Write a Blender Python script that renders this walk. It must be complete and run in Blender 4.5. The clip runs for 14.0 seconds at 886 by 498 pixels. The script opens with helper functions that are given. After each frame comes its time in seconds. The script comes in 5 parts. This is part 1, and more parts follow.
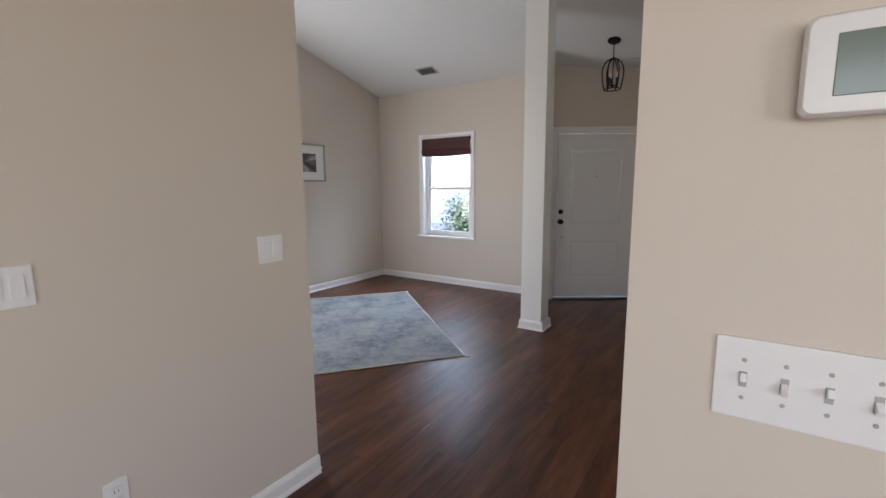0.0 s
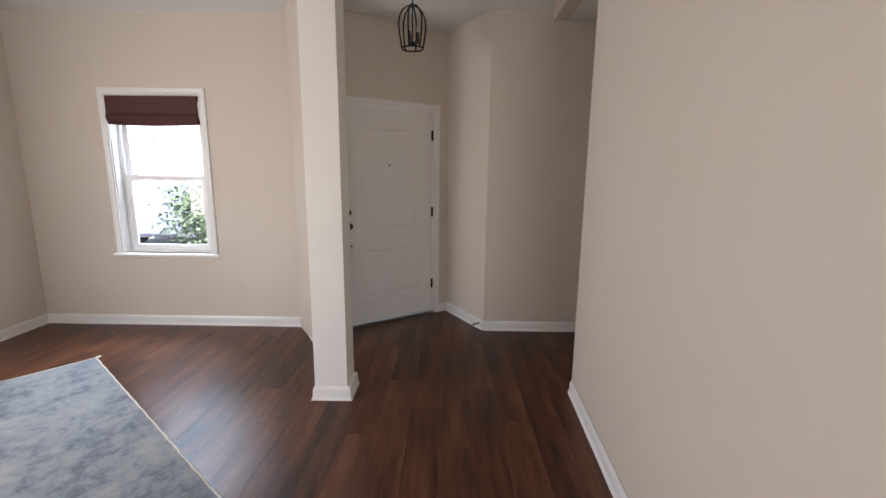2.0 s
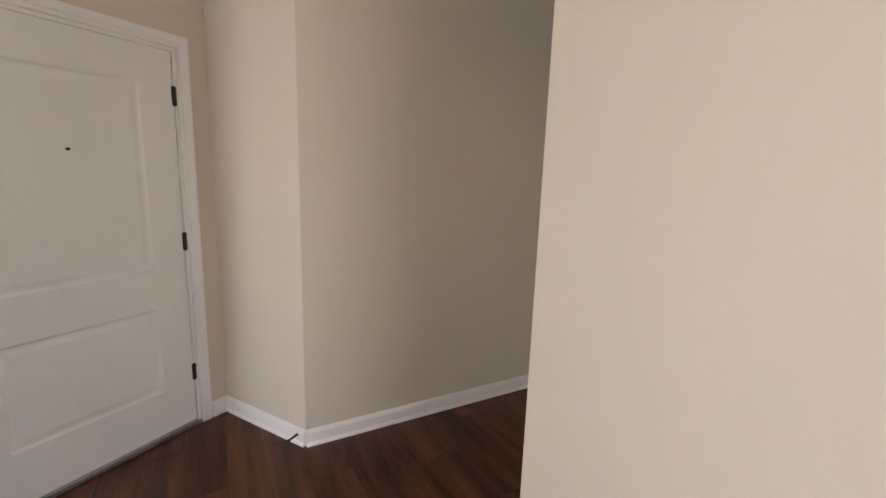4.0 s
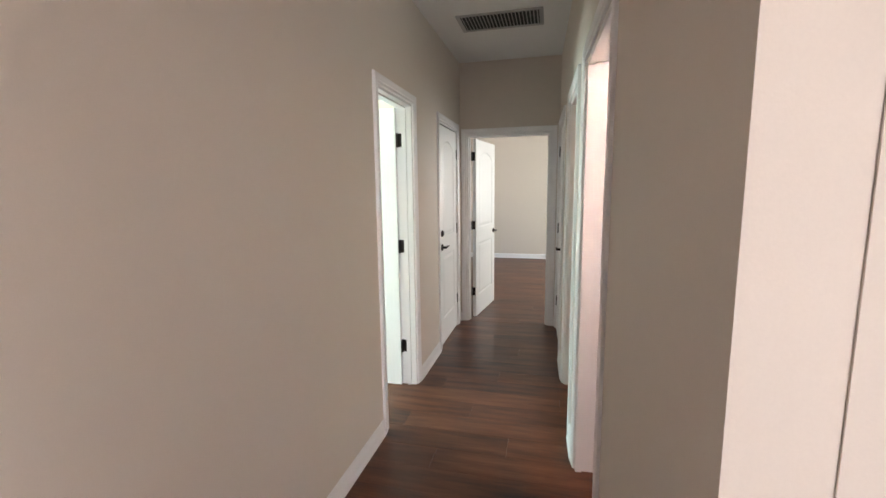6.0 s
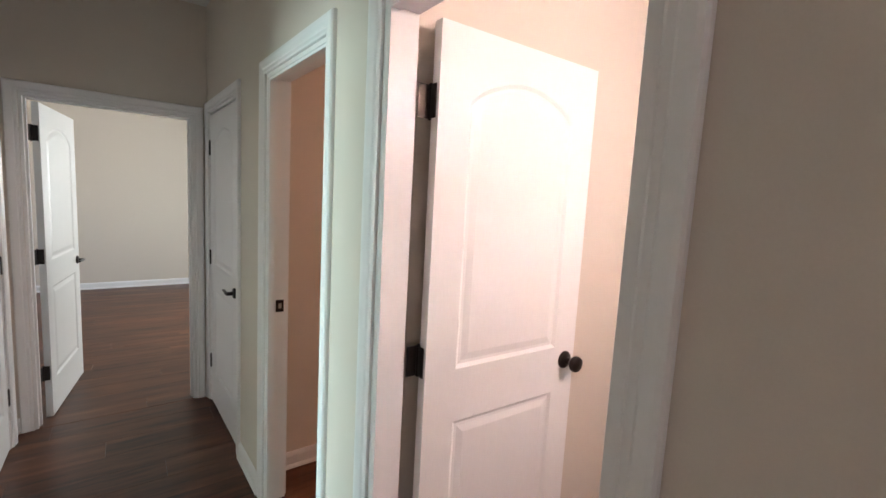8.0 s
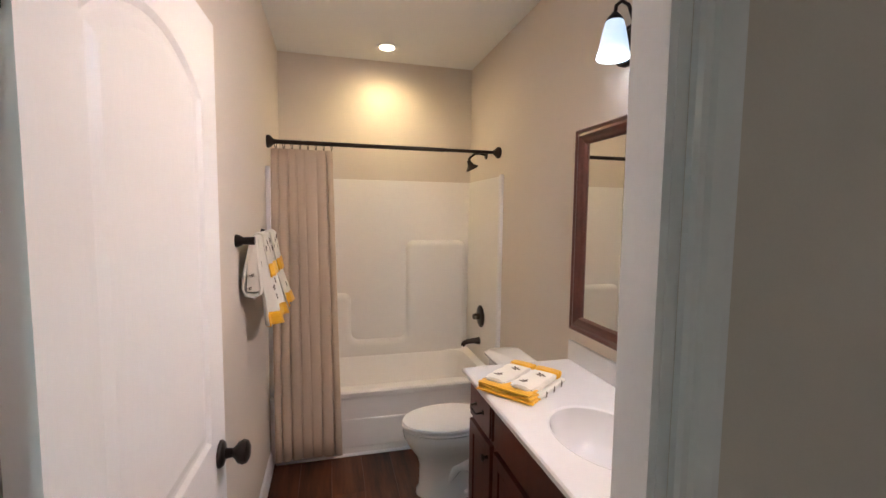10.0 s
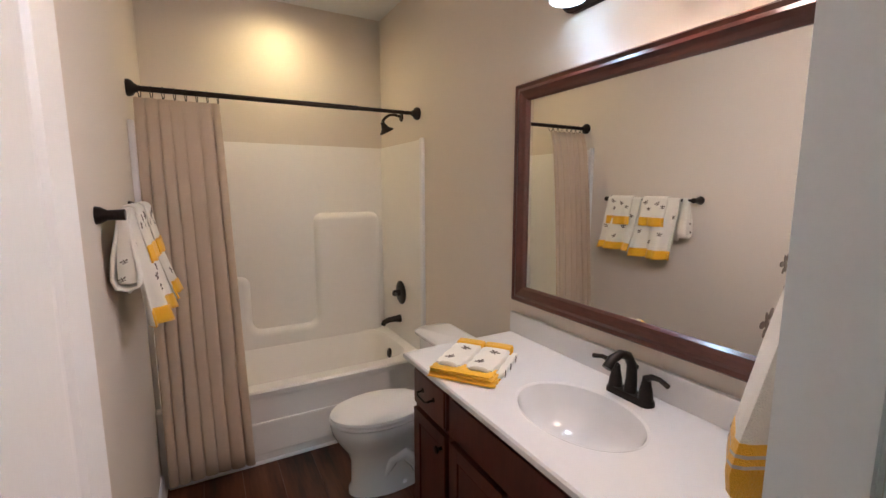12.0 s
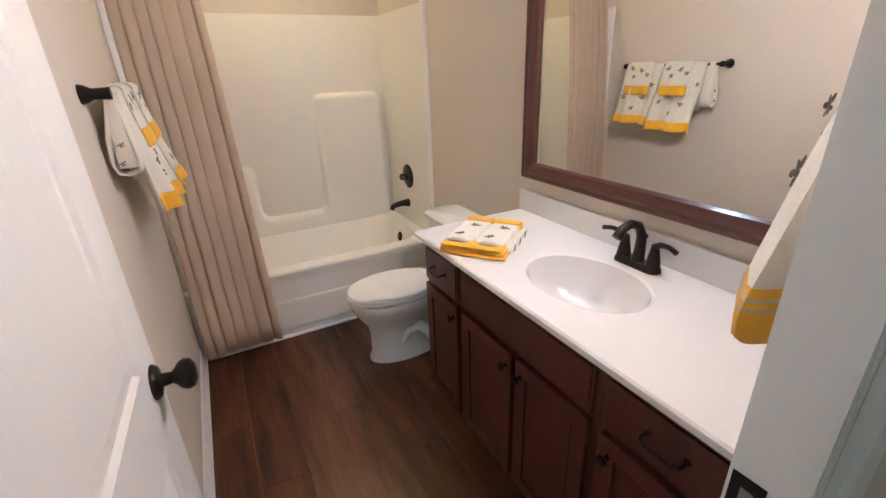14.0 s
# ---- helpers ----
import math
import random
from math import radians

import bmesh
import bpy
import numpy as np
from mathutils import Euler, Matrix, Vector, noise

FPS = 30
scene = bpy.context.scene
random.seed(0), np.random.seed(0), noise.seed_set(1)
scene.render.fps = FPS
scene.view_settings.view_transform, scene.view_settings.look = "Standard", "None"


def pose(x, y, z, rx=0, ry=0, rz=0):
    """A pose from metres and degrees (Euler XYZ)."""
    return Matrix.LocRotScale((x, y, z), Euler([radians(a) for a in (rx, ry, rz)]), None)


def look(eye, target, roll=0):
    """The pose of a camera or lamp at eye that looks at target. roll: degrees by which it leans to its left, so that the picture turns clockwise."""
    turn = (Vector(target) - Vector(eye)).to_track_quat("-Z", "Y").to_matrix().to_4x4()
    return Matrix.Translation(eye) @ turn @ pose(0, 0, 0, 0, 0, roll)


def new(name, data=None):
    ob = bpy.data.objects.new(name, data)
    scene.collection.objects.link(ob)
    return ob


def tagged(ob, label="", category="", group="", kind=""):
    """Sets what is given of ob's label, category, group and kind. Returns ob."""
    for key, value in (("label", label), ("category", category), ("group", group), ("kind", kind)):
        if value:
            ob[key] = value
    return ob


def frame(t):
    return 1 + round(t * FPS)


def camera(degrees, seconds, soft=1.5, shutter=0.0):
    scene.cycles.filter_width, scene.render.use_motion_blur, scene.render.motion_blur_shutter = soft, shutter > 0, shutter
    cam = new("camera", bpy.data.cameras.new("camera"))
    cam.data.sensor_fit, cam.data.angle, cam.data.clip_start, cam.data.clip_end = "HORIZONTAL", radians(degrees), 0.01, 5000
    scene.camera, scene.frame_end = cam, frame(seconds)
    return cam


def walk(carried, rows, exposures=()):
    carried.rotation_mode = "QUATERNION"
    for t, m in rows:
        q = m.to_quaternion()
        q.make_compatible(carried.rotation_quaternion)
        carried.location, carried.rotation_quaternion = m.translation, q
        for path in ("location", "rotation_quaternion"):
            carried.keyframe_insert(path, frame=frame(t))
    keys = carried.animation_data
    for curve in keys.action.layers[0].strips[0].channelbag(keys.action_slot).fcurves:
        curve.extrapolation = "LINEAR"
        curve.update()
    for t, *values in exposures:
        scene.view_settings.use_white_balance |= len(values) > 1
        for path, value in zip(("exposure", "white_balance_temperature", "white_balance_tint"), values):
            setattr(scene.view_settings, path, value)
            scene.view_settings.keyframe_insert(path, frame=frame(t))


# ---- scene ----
cam = camera(91.5, 14.0)

PATH = [
    (0, (0.39, 0.312, 1.415), (-0.709, 1.958, 1.128), -0.4),
    (0.5, (0.099, 0.492, 1.453), (-0.66, 2.314, 1.127), 0.0),
    (1, (-0.127, 0.819, 1.469), (-0.575, 2.736, 1.117), 0.2),
    (1.5, (-0.303, 1.202, 1.513), (-0.513, 3.156, 1.14), 0.4),
    (2, (-0.439, 1.642, 1.496), (-0.464, 3.608, 1.13), 0.6),
    (2.5, (-0.512, 2.098, 1.493), (-0.355, 4.057, 1.123), 0.8),
    (3, (-0.603, 2.492, 1.512), (-0.205, 4.416, 1.137), 1.2),
    (3.5, (-0.558, 2.916, 1.489), (0.085, 4.774, 1.126), 1.4),
    (4, (-0.512, 3.34, 1.471), (0.449, 5.06, 1.124), 1.8),
    (4.2, (-0.526, 3.518, 1.476), (0.579, 5.148, 1.128), 2.0),
    (6.3, (0.032, 4.662, 1.46), (1.983, 4.991, 1.165), -1.2),
    (6.5, (0.137, 4.71, 1.478), (2.099, 4.948, 1.172), -1.2),
    (6.7, (0.23, 4.756, 1.48), (2.203, 4.874, 1.177), -0.6),
    (7, (0.402, 4.842, 1.493), (2.375, 4.732, 1.184), 0.1),
    (7.5, (0.681, 4.955, 1.523), (2.564, 4.348, 1.234), 1.5),
    (7.9, (0.932, 4.972, 1.519), (2.613, 3.914, 1.288), 2.9),
    (8.5, (1.335, 5.053, 1.532), (2.285, 3.307, 1.312), 3.1),
    (8.9, (1.49, 5.03, 1.539), (1.936, 3.093, 1.315), 2.5),
    (9, (1.514, 5.015, 1.538), (1.842, 3.054, 1.313), 2.3),
    (11.3, (1.814, 4.585, 1.581), (0.904, 2.807, 1.487), 0.2),
    (11.5, (1.819, 4.572, 1.568), (0.88, 2.811, 1.446), 0.4),
    (12, (1.792, 4.513, 1.515), (0.834, 2.779, 1.239), -0.1),
    (12.5, (1.792, 4.494, 1.486), (0.838, 2.807, 0.989), -0.3),
    (13, (1.791, 4.476, 1.461), (0.872, 2.855, 0.734), -1.0),
    (13.5, (1.782, 4.484, 1.446), (0.929, 2.934, 0.514), -1.5),
    (14, (1.789, 4.498, 1.47), (0.935, 2.862, 0.7), -2.2),
]
walk(cam, [(t, look(eye, target, roll)) for t, eye, target, roll in PATH], exposures=[(0.0, 2.0, 6450, 14), (1.0, 2.36, 6500, 12), (1.5, 2.45, 6850, 17), (2.0, 2.45, 7000, 17), (3.0, 2.6, 7150, 17), (4.0, 3.05, 7200, 16), (6.4, 3.65, 6950, 24), (7.5, 3.45, 6800, 23), (8.0, 3.38, 6700, 22), (8.5, 3.16, 6450, 17), (9.0, 3.08, 6350, 14), (11.4, 2.62, 6100, 12), (12.0, 2.66, 6100, 11), (12.5, 2.74, 6050, 10), (13.0, 2.94, 6000, 9), (13.5, 3.1, 6000, 9), (14.0, 3.1, 6000, 9)])

# ---- world, sun, lights ----
world = bpy.data.worlds.new("world")
scene.world = world
world.use_nodes = True
wn = world.node_tree
sky = wn.nodes.new("ShaderNodeTexSky")
sky.sky_type, sky.sun_disc = "NISHITA", False
sky.sun_elevation, sky.sun_rotation = radians(63), radians(160)
wn.nodes["Background"].inputs["Strength"].default_value = 0.12
wn.links.new(sky.outputs["Color"], wn.nodes["Background"].inputs["Color"])


def lamp(name, kind, m, energy, color, size=0.1, size_y=None, spot=None):
    data = bpy.data.lights.new(name, kind)
    data.energy, data.color = energy, color
    if kind == "AREA":
        data.size = size
        if size_y:
            data.shape, data.size_y = "RECTANGLE", size_y
    elif kind == "SUN":
        data.angle = radians(0.6)
    else:
        data.shadow_soft_size = size
    if kind == "SPOT":
        data.spot_size, data.spot_blend = radians(spot), 1.0
    ob = new(name, data)
    ob.matrix_world = m
    return ob


SOFT_DAY = (1.0, 0.97, 0.92)
lamp("sun", "SUN", look((0, 0, 30), (-5, 14, 0)), 4.2, (1.0, 0.95, 0.88))
# unseen area lamp outside, above the window, standing in for sky light
lamp("window_light", "AREA", look((-3.045, 6.30, 2.50), (-2.9, 4.0, 0.6)), 34, (0.66, 0.83, 1.0), 1.5, 0.7)
# two added fills brighten the kitchen; their windows are assumed, out of view
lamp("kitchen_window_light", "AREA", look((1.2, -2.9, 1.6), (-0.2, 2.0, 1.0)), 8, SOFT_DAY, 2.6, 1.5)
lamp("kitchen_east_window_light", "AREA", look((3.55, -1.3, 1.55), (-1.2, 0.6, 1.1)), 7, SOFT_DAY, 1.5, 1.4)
# added fill for the passage wall; no west window is known
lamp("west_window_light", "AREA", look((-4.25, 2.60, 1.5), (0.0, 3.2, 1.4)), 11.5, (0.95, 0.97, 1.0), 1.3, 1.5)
# added fill for the bright side room, its window assumed
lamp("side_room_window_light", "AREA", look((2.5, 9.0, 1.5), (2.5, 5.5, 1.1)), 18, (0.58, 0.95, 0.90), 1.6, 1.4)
# added fill at the end room's solid south wall, lights the open door
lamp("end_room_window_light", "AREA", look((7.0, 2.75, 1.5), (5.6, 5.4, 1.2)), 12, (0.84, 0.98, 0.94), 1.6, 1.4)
# added warm fill under the second bath's ceiling, with no fixture
lamp("far_bath_light", "AREA", look((3.0, 2.5, 2.6), (3.0, 2.6, 0)), 2, (1.0, 0.64, 0.47), 0.3)
# bathroom lamps
lamp("can_light", "SPOT", look((1.30, 1.62, 2.70), (1.30, 1.62, 0)), 4.2, (1.0, 0.75, 0.38), 0.07, spot=172)
lamp("cool_bulb", "SPOT", look((0.69, 3.36, 2.16), (0.60, 3.40, 1.95)), 0.45, (0.42, 0.66, 1.0), 0.02, spot=70)
lamp("cool_shade_mouth", "AREA", look((0.70, 3.36, 2.125), (1.55, 3.45, 1.40)), 0.7, (0.58, 0.79, 1.0), 0.11)
lamp("warm_bulb", "SPOT", look((0.69, 3.92, 2.16), (0.60, 3.93, 1.95)), 0.07, (1.0, 0.66, 0.42), 0.03, spot=95)
lamp("warm_shade_mouth", "AREA", look((0.70, 3.90, 2.125), (1.70, 3.40, 1.70)), 2.6, (1.0, 0.745, 0.61), 0.11)

# ---- materials ----


def nodes_of(name):
    m = bpy.data.materials.new(name)
    m.use_nodes = True
    nt = m.node_tree
    return m, nt, nt.nodes["Principled BSDF"]


def coords(nt, scale=(1, 1, 1)):
    tc = nt.nodes.new("ShaderNodeTexCoord")
    mp = nt.nodes.new("ShaderNodeMapping")
    mp.inputs["Scale"].default_value = scale
    nt.links.new(tc.outputs["Object"], mp.inputs["Vector"])
    return mp.outputs["Vector"]


def noise_tex(nt, vec, scale, detail=4.0, rough=0.5):
    n = nt.nodes.new("ShaderNodeTexNoise")
    n.inputs["Scale"].default_value, n.inputs["Detail"].default_value, n.inputs["Roughness"].default_value = scale, detail, rough
    nt.links.new(vec, n.inputs["Vector"])
    return n.outputs["Fac"]


def ramp(nt, fac, stops):
    r = nt.nodes.new("ShaderNodeValToRGB")
    while len(r.color_ramp.elements) < len(stops):
        r.color_ramp.elements.new(0.5)
    for e, (p, c) in zip(r.color_ramp.elements, stops):
        e.position, e.color = p, (*c, 1)
    nt.links.new(fac, r.inputs["Fac"])
    return r.outputs["Color"]


def bump(nt, bsdf, fac, strength, distance=0.01):
    b = nt.nodes.new("ShaderNodeBump")
    b.inputs["Strength"].default_value, b.inputs["Distance"].default_value = strength, distance
    nt.links.new(fac, b.inputs["Height"])
    nt.links.new(b.outputs["Normal"], bsdf.inputs["Normal"])


def shade(c, k):
    return tuple(min(1, v * k) for v in c)


def surface(name, color, rough=0.5, metal=0.0, vary=0.05, grain=60.0, blotch=2.0, relief=0.05, coat=0.0, scale=(1, 1, 1), sheen=0.0):
    """A material with variation at two scales and fine relief."""
    m, nt, b = nodes_of(name)
    v = coords(nt, scale)
    fine, broad = noise_tex(nt, v, grain, 5), noise_tex(nt, v, blotch, 3)
    mix = nt.nodes.new("ShaderNodeMath")
    mix.operation = "ADD"
    half = nt.nodes.new("ShaderNodeMath")
    half.operation, half.inputs[1].default_value = "MULTIPLY", 0.5
    nt.links.new(fine, mix.inputs[0])
    nt.links.new(broad, mix.inputs[1])
    nt.links.new(mix.outputs[0], half.inputs[0])
    nt.links.new(ramp(nt, half.outputs[0], [(0.3, shade(color, 1 - vary)), (0.7, shade(color, 1 + vary))]), b.inputs["Base Color"])
    b.inputs["Roughness"].default_value, b.inputs["Metallic"].default_value = rough, metal
    b.inputs["Coat Weight"].default_value, b.inputs["Coat Roughness"].default_value = coat, 0.12
    b.inputs["Sheen Weight"].default_value = sheen
    if relief:
        bump(nt, b, fine, relief, 0.004)
    return m


WALL = surface("greige_wall_paint", (0.665, 0.602, 0.53), 0.62, vary=0.025, grain=220, blotch=0.8, relief=0.06)
POSTPAINT = surface("off_white_post_paint", (0.83, 0.82, 0.79), 0.5, vary=0.02, grain=160, blotch=1.5, relief=0.05)
CEIL = surface("white_ceiling_paint", (0.78, 0.79, 0.78), 0.8, vary=0.03, grain=120, blotch=0.8, relief=0.12)
TRIM = surface("white_trim_paint", (0.82, 0.82, 0.82), 0.32, vary=0.02, grain=90, blotch=3, relief=0.02)
DOOR = surface("white_door_paint", (0.80, 0.80, 0.80), 0.36, vary=0.02, grain=140, blotch=2, relief=0.05, scale=(1, 1, 0.15))
BRONZE = surface("oil_rubbed_bronze", (0.028, 0.022, 0.020), 0.38, metal=0.75, vary=0.25, grain=150, blotch=12, relief=0.02)
BLACK = surface("black_iron", (0.018, 0.017, 0.017), 0.5, metal=0.5, vary=0.2, grain=120, blotch=8, relief=0.03)
PLASTIC = surface("white_plastic", (0.82, 0.82, 0.83), 0.35, vary=0.015, grain=60, blotch=6, relief=0.0)
PORCELAIN = surface("white_porcelain", (0.84, 0.85, 0.86), 0.12, vary=0.01, grain=20, blotch=3, relief=0.0, coat=0.5)
ACRYLIC = surface("white_acrylic", (0.82, 0.80, 0.77), 0.42, vary=0.015, grain=30, blotch=2, relief=0.0)
COUNTER = surface("white_cultured_marble", (0.76, 0.76, 0.77), 0.2, vary=0.015, grain=30, blotch=3, relief=0.0, coat=0.3)
CHERRY = surface("dark_cherry_wood", (0.085, 0.022, 0.014), 0.36, vary=0.35, grain=26, blotch=3, relief=0.03, coat=0.2, scale=(3, 3, 0.5))
MAHOGANY = surface("mahogany_frame", (0.070, 0.018, 0.013), 0.3, vary=0.35, grain=30, blotch=4, relief=0.03, coat=0.35, scale=(3, 0.6, 3))
CURTAIN = surface("taupe_cloth", (0.57, 0.455, 0.345), 0.8, vary=0.08, grain=300, blotch=3, relief=0.25, sheen=0.15)
TOWEL = surface("white_terry", (0.80, 0.77, 0.70), 0.95, vary=0.06, grain=500, blotch=8, relief=0.6, sheen=0.3)
YELLOW = surface("yellow_terry", (0.86, 0.46, 0.02), 0.95, vary=0.10, grain=500, blotch=8, relief=0.6, sheen=0.3)
INK = surface("dark_embroidery", (0.16, 0.13, 0.11), 0.9, vary=0.3, grain=300, blotch=30, relief=0.4)
BLIND = surface("dark_woven_blind", (0.062, 0.012, 0.012), 0.6, vary=0.35, grain=40, blotch=5, relief=0.3, scale=(0.3, 1, 6))
FRINGE = surface("cream_binding", (0.60, 0.55, 0.48), 0.9, vary=0.1, grain=200, blotch=9, relief=0.3)
GREY_LCD = surface("grey_green_display", (0.16, 0.20, 0.17), 0.15, vary=0.06, grain=8, blotch=3, relief=0.0)
PAPER = surface("white_mat_board", (0.80, 0.80, 0.80), 0.8, vary=0.02, grain=60, blotch=3, relief=0.05)
SILVER = surface("pewter_frame", (0.40, 0.37, 0.33), 0.35, metal=0.8, vary=0.15, grain=60, blotch=4, relief=0.04)
VINYL = surface("white_vinyl", (0.84, 0.85, 0.86), 0.4, vary=0.01, grain=60, blotch=4, relief=0.0)
VENT = surface("grey_vent_metal", (0.42, 0.42, 0.42), 0.5, vary=0.06, grain=40, blotch=5, relief=0.0)
# near-black: shade of cavities put into colour; also rubber, tyres and subfloor
DARK = surface("dark_cavity", (0.03, 0.03, 0.03), 0.9, vary=0.1, grain=20, blotch=3, relief=0.0)
BRASS = surface("worn_steel", (0.35, 0.33, 0.30), 0.3, metal=1.0, vary=0.1, grain=60, blotch=9, relief=0.0)
WAX = surface("candle_sleeve", (0.05, 0.045, 0.04), 0.5, vary=0.1, grain=60, blotch=9, relief=0.0)
THRESH = surface("aluminium_sill", (0.30, 0.28, 0.26), 0.4, metal=0.7, vary=0.2, grain=60, blotch=5, relief=0.05)


def plank_material(name, island):
    m, nt, b = nodes_of(name)
    tc = nt.nodes.new("ShaderNodeTexCoord")
    rnd = nt.nodes.new("ShaderNodeNewGeometry" if island else "ShaderNodeObjectInfo").outputs["Random Per Island" if island else "Random"]
    off = nt.nodes.new("ShaderNodeVectorMath")
    off.operation = "MULTIPLY_ADD"
    comb = nt.nodes.new("ShaderNodeCombineXYZ")
    for i in range(3):
        nt.links.new(rnd, comb.inputs[i])
    off.inputs[1].default_value = (37, 53, 11)
    nt.links.new(comb.outputs[0], off.inputs[0])
    nt.links.new(tc.outputs["Object"], off.inputs[2])
    mp = nt.nodes.new("ShaderNodeMapping")
    mp.inputs["Scale"].default_value = (9, 0.8, 4)
    nt.links.new(off.outputs[0], mp.inputs["Vector"])
    grain_node = nt.nodes.new("ShaderNodeTexNoise")
    for key, value in (("Scale", 5.0), ("Detail", 9.0), ("Roughness", 0.66), ("Distortion", 0.9)):
        grain_node.inputs[key].default_value = value
    nt.links.new(mp.outputs["Vector"], grain_node.inputs["Vector"])
    grain = grain_node.outputs["Fac"]
    mp2 = nt.nodes.new("ShaderNodeMapping")
    mp2.inputs["Scale"].default_value = (6.5, 0.75, 1)
    nt.links.new(off.outputs[0], mp2.inputs["Vector"])
    cloud = noise_tex(nt, mp2.outputs["Vector"], 1.9, 5, 0.6)
    add = nt.nodes.new("ShaderNodeMath")
    add.operation = "MULTIPLY_ADD"
    add.inputs[1].default_value = 0.34
    nt.links.new(grain, add.inputs[0])
    nt.links.new(cloud, add.inputs[2])
    tone = nt.nodes.new("ShaderNodeMath")
    tone.operation, tone.inputs[1].default_value = "MULTIPLY_ADD", 0.13
    nt.links.new(rnd, tone.inputs[0])
    nt.links.new(add.outputs[0], tone.inputs[2])
    low = nt.nodes.new("ShaderNodeMath")
    low.operation, low.inputs[1].default_value = "MULTIPLY", 0.95
    nt.links.new(tone.outputs[0], low.inputs[0])
    col = ramp(nt, low.outputs[0], [(0.50, (0.018, 0.006, 0.0035)), (0.62, (0.058, 0.0185, 0.009)), (0.78, (0.112, 0.039, 0.018)), (0.97, (0.18, 0.074, 0.037))])
    nt.links.new(col, b.inputs["Base Color"])
    b.inputs["Roughness"].default_value = 0.36
    b.inputs["Specular IOR Level"].default_value = 0.38
    bump(nt, b, grain, 0.06, 0.003)
    return m


PLANK, PLANK_FAR = plank_material("vinyl_plank", False), plank_material("vinyl_plank_far", True)


def glass(name, tint=(1, 1, 1)):
    m, nt, b = nodes_of(name)
    b.inputs["Base Color"].default_value = (*tint, 1)
    b.inputs["Roughness"].default_value, b.inputs["Transmission Weight"].default_value, b.inputs["IOR"].default_value = 0.0, 1.0, 1.45
    return m


GLASS = glass("window_glass")


def mirror_material():
    m, nt, b = nodes_of("silvered_mirror")
    b.inputs["Base Color"].default_value, b.inputs["Metallic"].default_value, b.inputs["Roughness"].default_value = (0.88, 0.89, 0.87, 1), 1.0, 0.01
    return m


MIRROR = mirror_material()


def glow(name, color, strength):
    m, nt, b = nodes_of(name)
    b.inputs["Base Color"].default_value = (0.9, 0.9, 0.88, 1)
    b.inputs["Emission Color"].default_value, b.inputs["Emission Strength"].default_value = (*color, 1), strength
    b.inputs["Roughness"].default_value = 0.3
    return m


COOL_GLOW, WARM_GLOW, CAN_GLOW = glow("lit_cool_shade", (0.5, 0.76, 1.0), 0.12), glow("lit_warm_shade", (1.0, 0.80, 0.66), 0.3), glow("lit_can", (1.0, 0.85, 0.6), 0.9)
FROST = surface("frosted_glass", (0.78, 0.74, 0.68), 0.35, vary=0.03, grain=30, blotch=9, relief=0.0)


def rug_material():
    m, nt, b = nodes_of("distressed_rug")
    v = coords(nt)
    big, mid, fine = noise_tex(nt, v, 2.2, 9, 0.72), noise_tex(nt, v, 15, 7, 0.78), noise_tex(nt, v, 160, 3)
    mp = nt.nodes.new("ShaderNodeMath")
    mp.operation, mp.inputs[1].default_value = "MULTIPLY_ADD", 0.55
    nt.links.new(mid, mp.inputs[0])
    nt.links.new(big, mp.inputs[2])
    col = ramp(nt, mp.outputs[0], [(0.58, (0.055, 0.07, 0.095)), (0.69, (0.125, 0.145, 0.18)), (0.77, (0.195, 0.22, 0.25)), (0.86, (0.25, 0.265, 0.275)), (0.97, (0.34, 0.33, 0.31))])
    nt.links.new(col, b.inputs["Base Color"])
    b.inputs["Roughness"].default_value = 0.95
    b.inputs["Sheen Weight"].default_value = 0.2
    bump(nt, b, fine, 0.5, 0.004)
    return m


RUG = rug_material()


def picture_material():
    m, nt, b = nodes_of("abstract_print")
    v = coords(nt, (1, 1, 1.6))
    a, c = noise_tex(nt, v, 5.0, 5, 0.6), noise_tex(nt, v, 14, 4, 0.6)
    mp = nt.nodes.new("ShaderNodeMath")
    mp.operation, mp.inputs[1].default_value = "MULTIPLY_ADD", 0.4
    nt.links.new(c, mp.inputs[0])
    nt.links.new(a, mp.inputs[2])
    col = ramp(nt, mp.outputs[0], [(0.5, (0.03, 0.035, 0.05)), (0.68, (0.09, 0.09, 0.10)), (0.78, (0.20, 0.21, 0.16)), (0.9, (0.45, 0.48, 0.5))])
    nt.links.new(col, b.inputs["Base Color"])
    b.inputs["Roughness"].default_value = 0.6
    return m


PRINT = picture_material()
GRASS = surface("lawn", (0.10, 0.12, 0.06), 0.9, vary=0.4, grain=20, blotch=0.4, relief=0.3)
LEAF = surface("foliage", (0.08, 0.13, 0.08), 0.7, vary=0.4, grain=6, blotch=2, relief=0.0)
BARK = surface("bark", (0.12, 0.09, 0.07), 0.9, vary=0.3, grain=20, blotch=3, relief=0.4)
SIDING = surface("pale_siding", (0.62, 0.64, 0.66), 0.7, vary=0.05, grain=10, blotch=1, relief=0.1)
CARBODY = surface("blue_grey_car_paint", (0.16, 0.20, 0.29), 0.25, vary=0.04, grain=8, blotch=1, relief=0.0, coat=0.6)
ROOF = surface("grey_shingles", (0.14, 0.14, 0.14), 0.9, vary=0.25, grain=14, blotch=1, relief=0.3)
CONCRETE = surface("concrete", (0.42, 0.41, 0.40), 0.85, vary=0.1, grain=30, blotch=1, relief=0.2)

# ---- mesh helpers ----


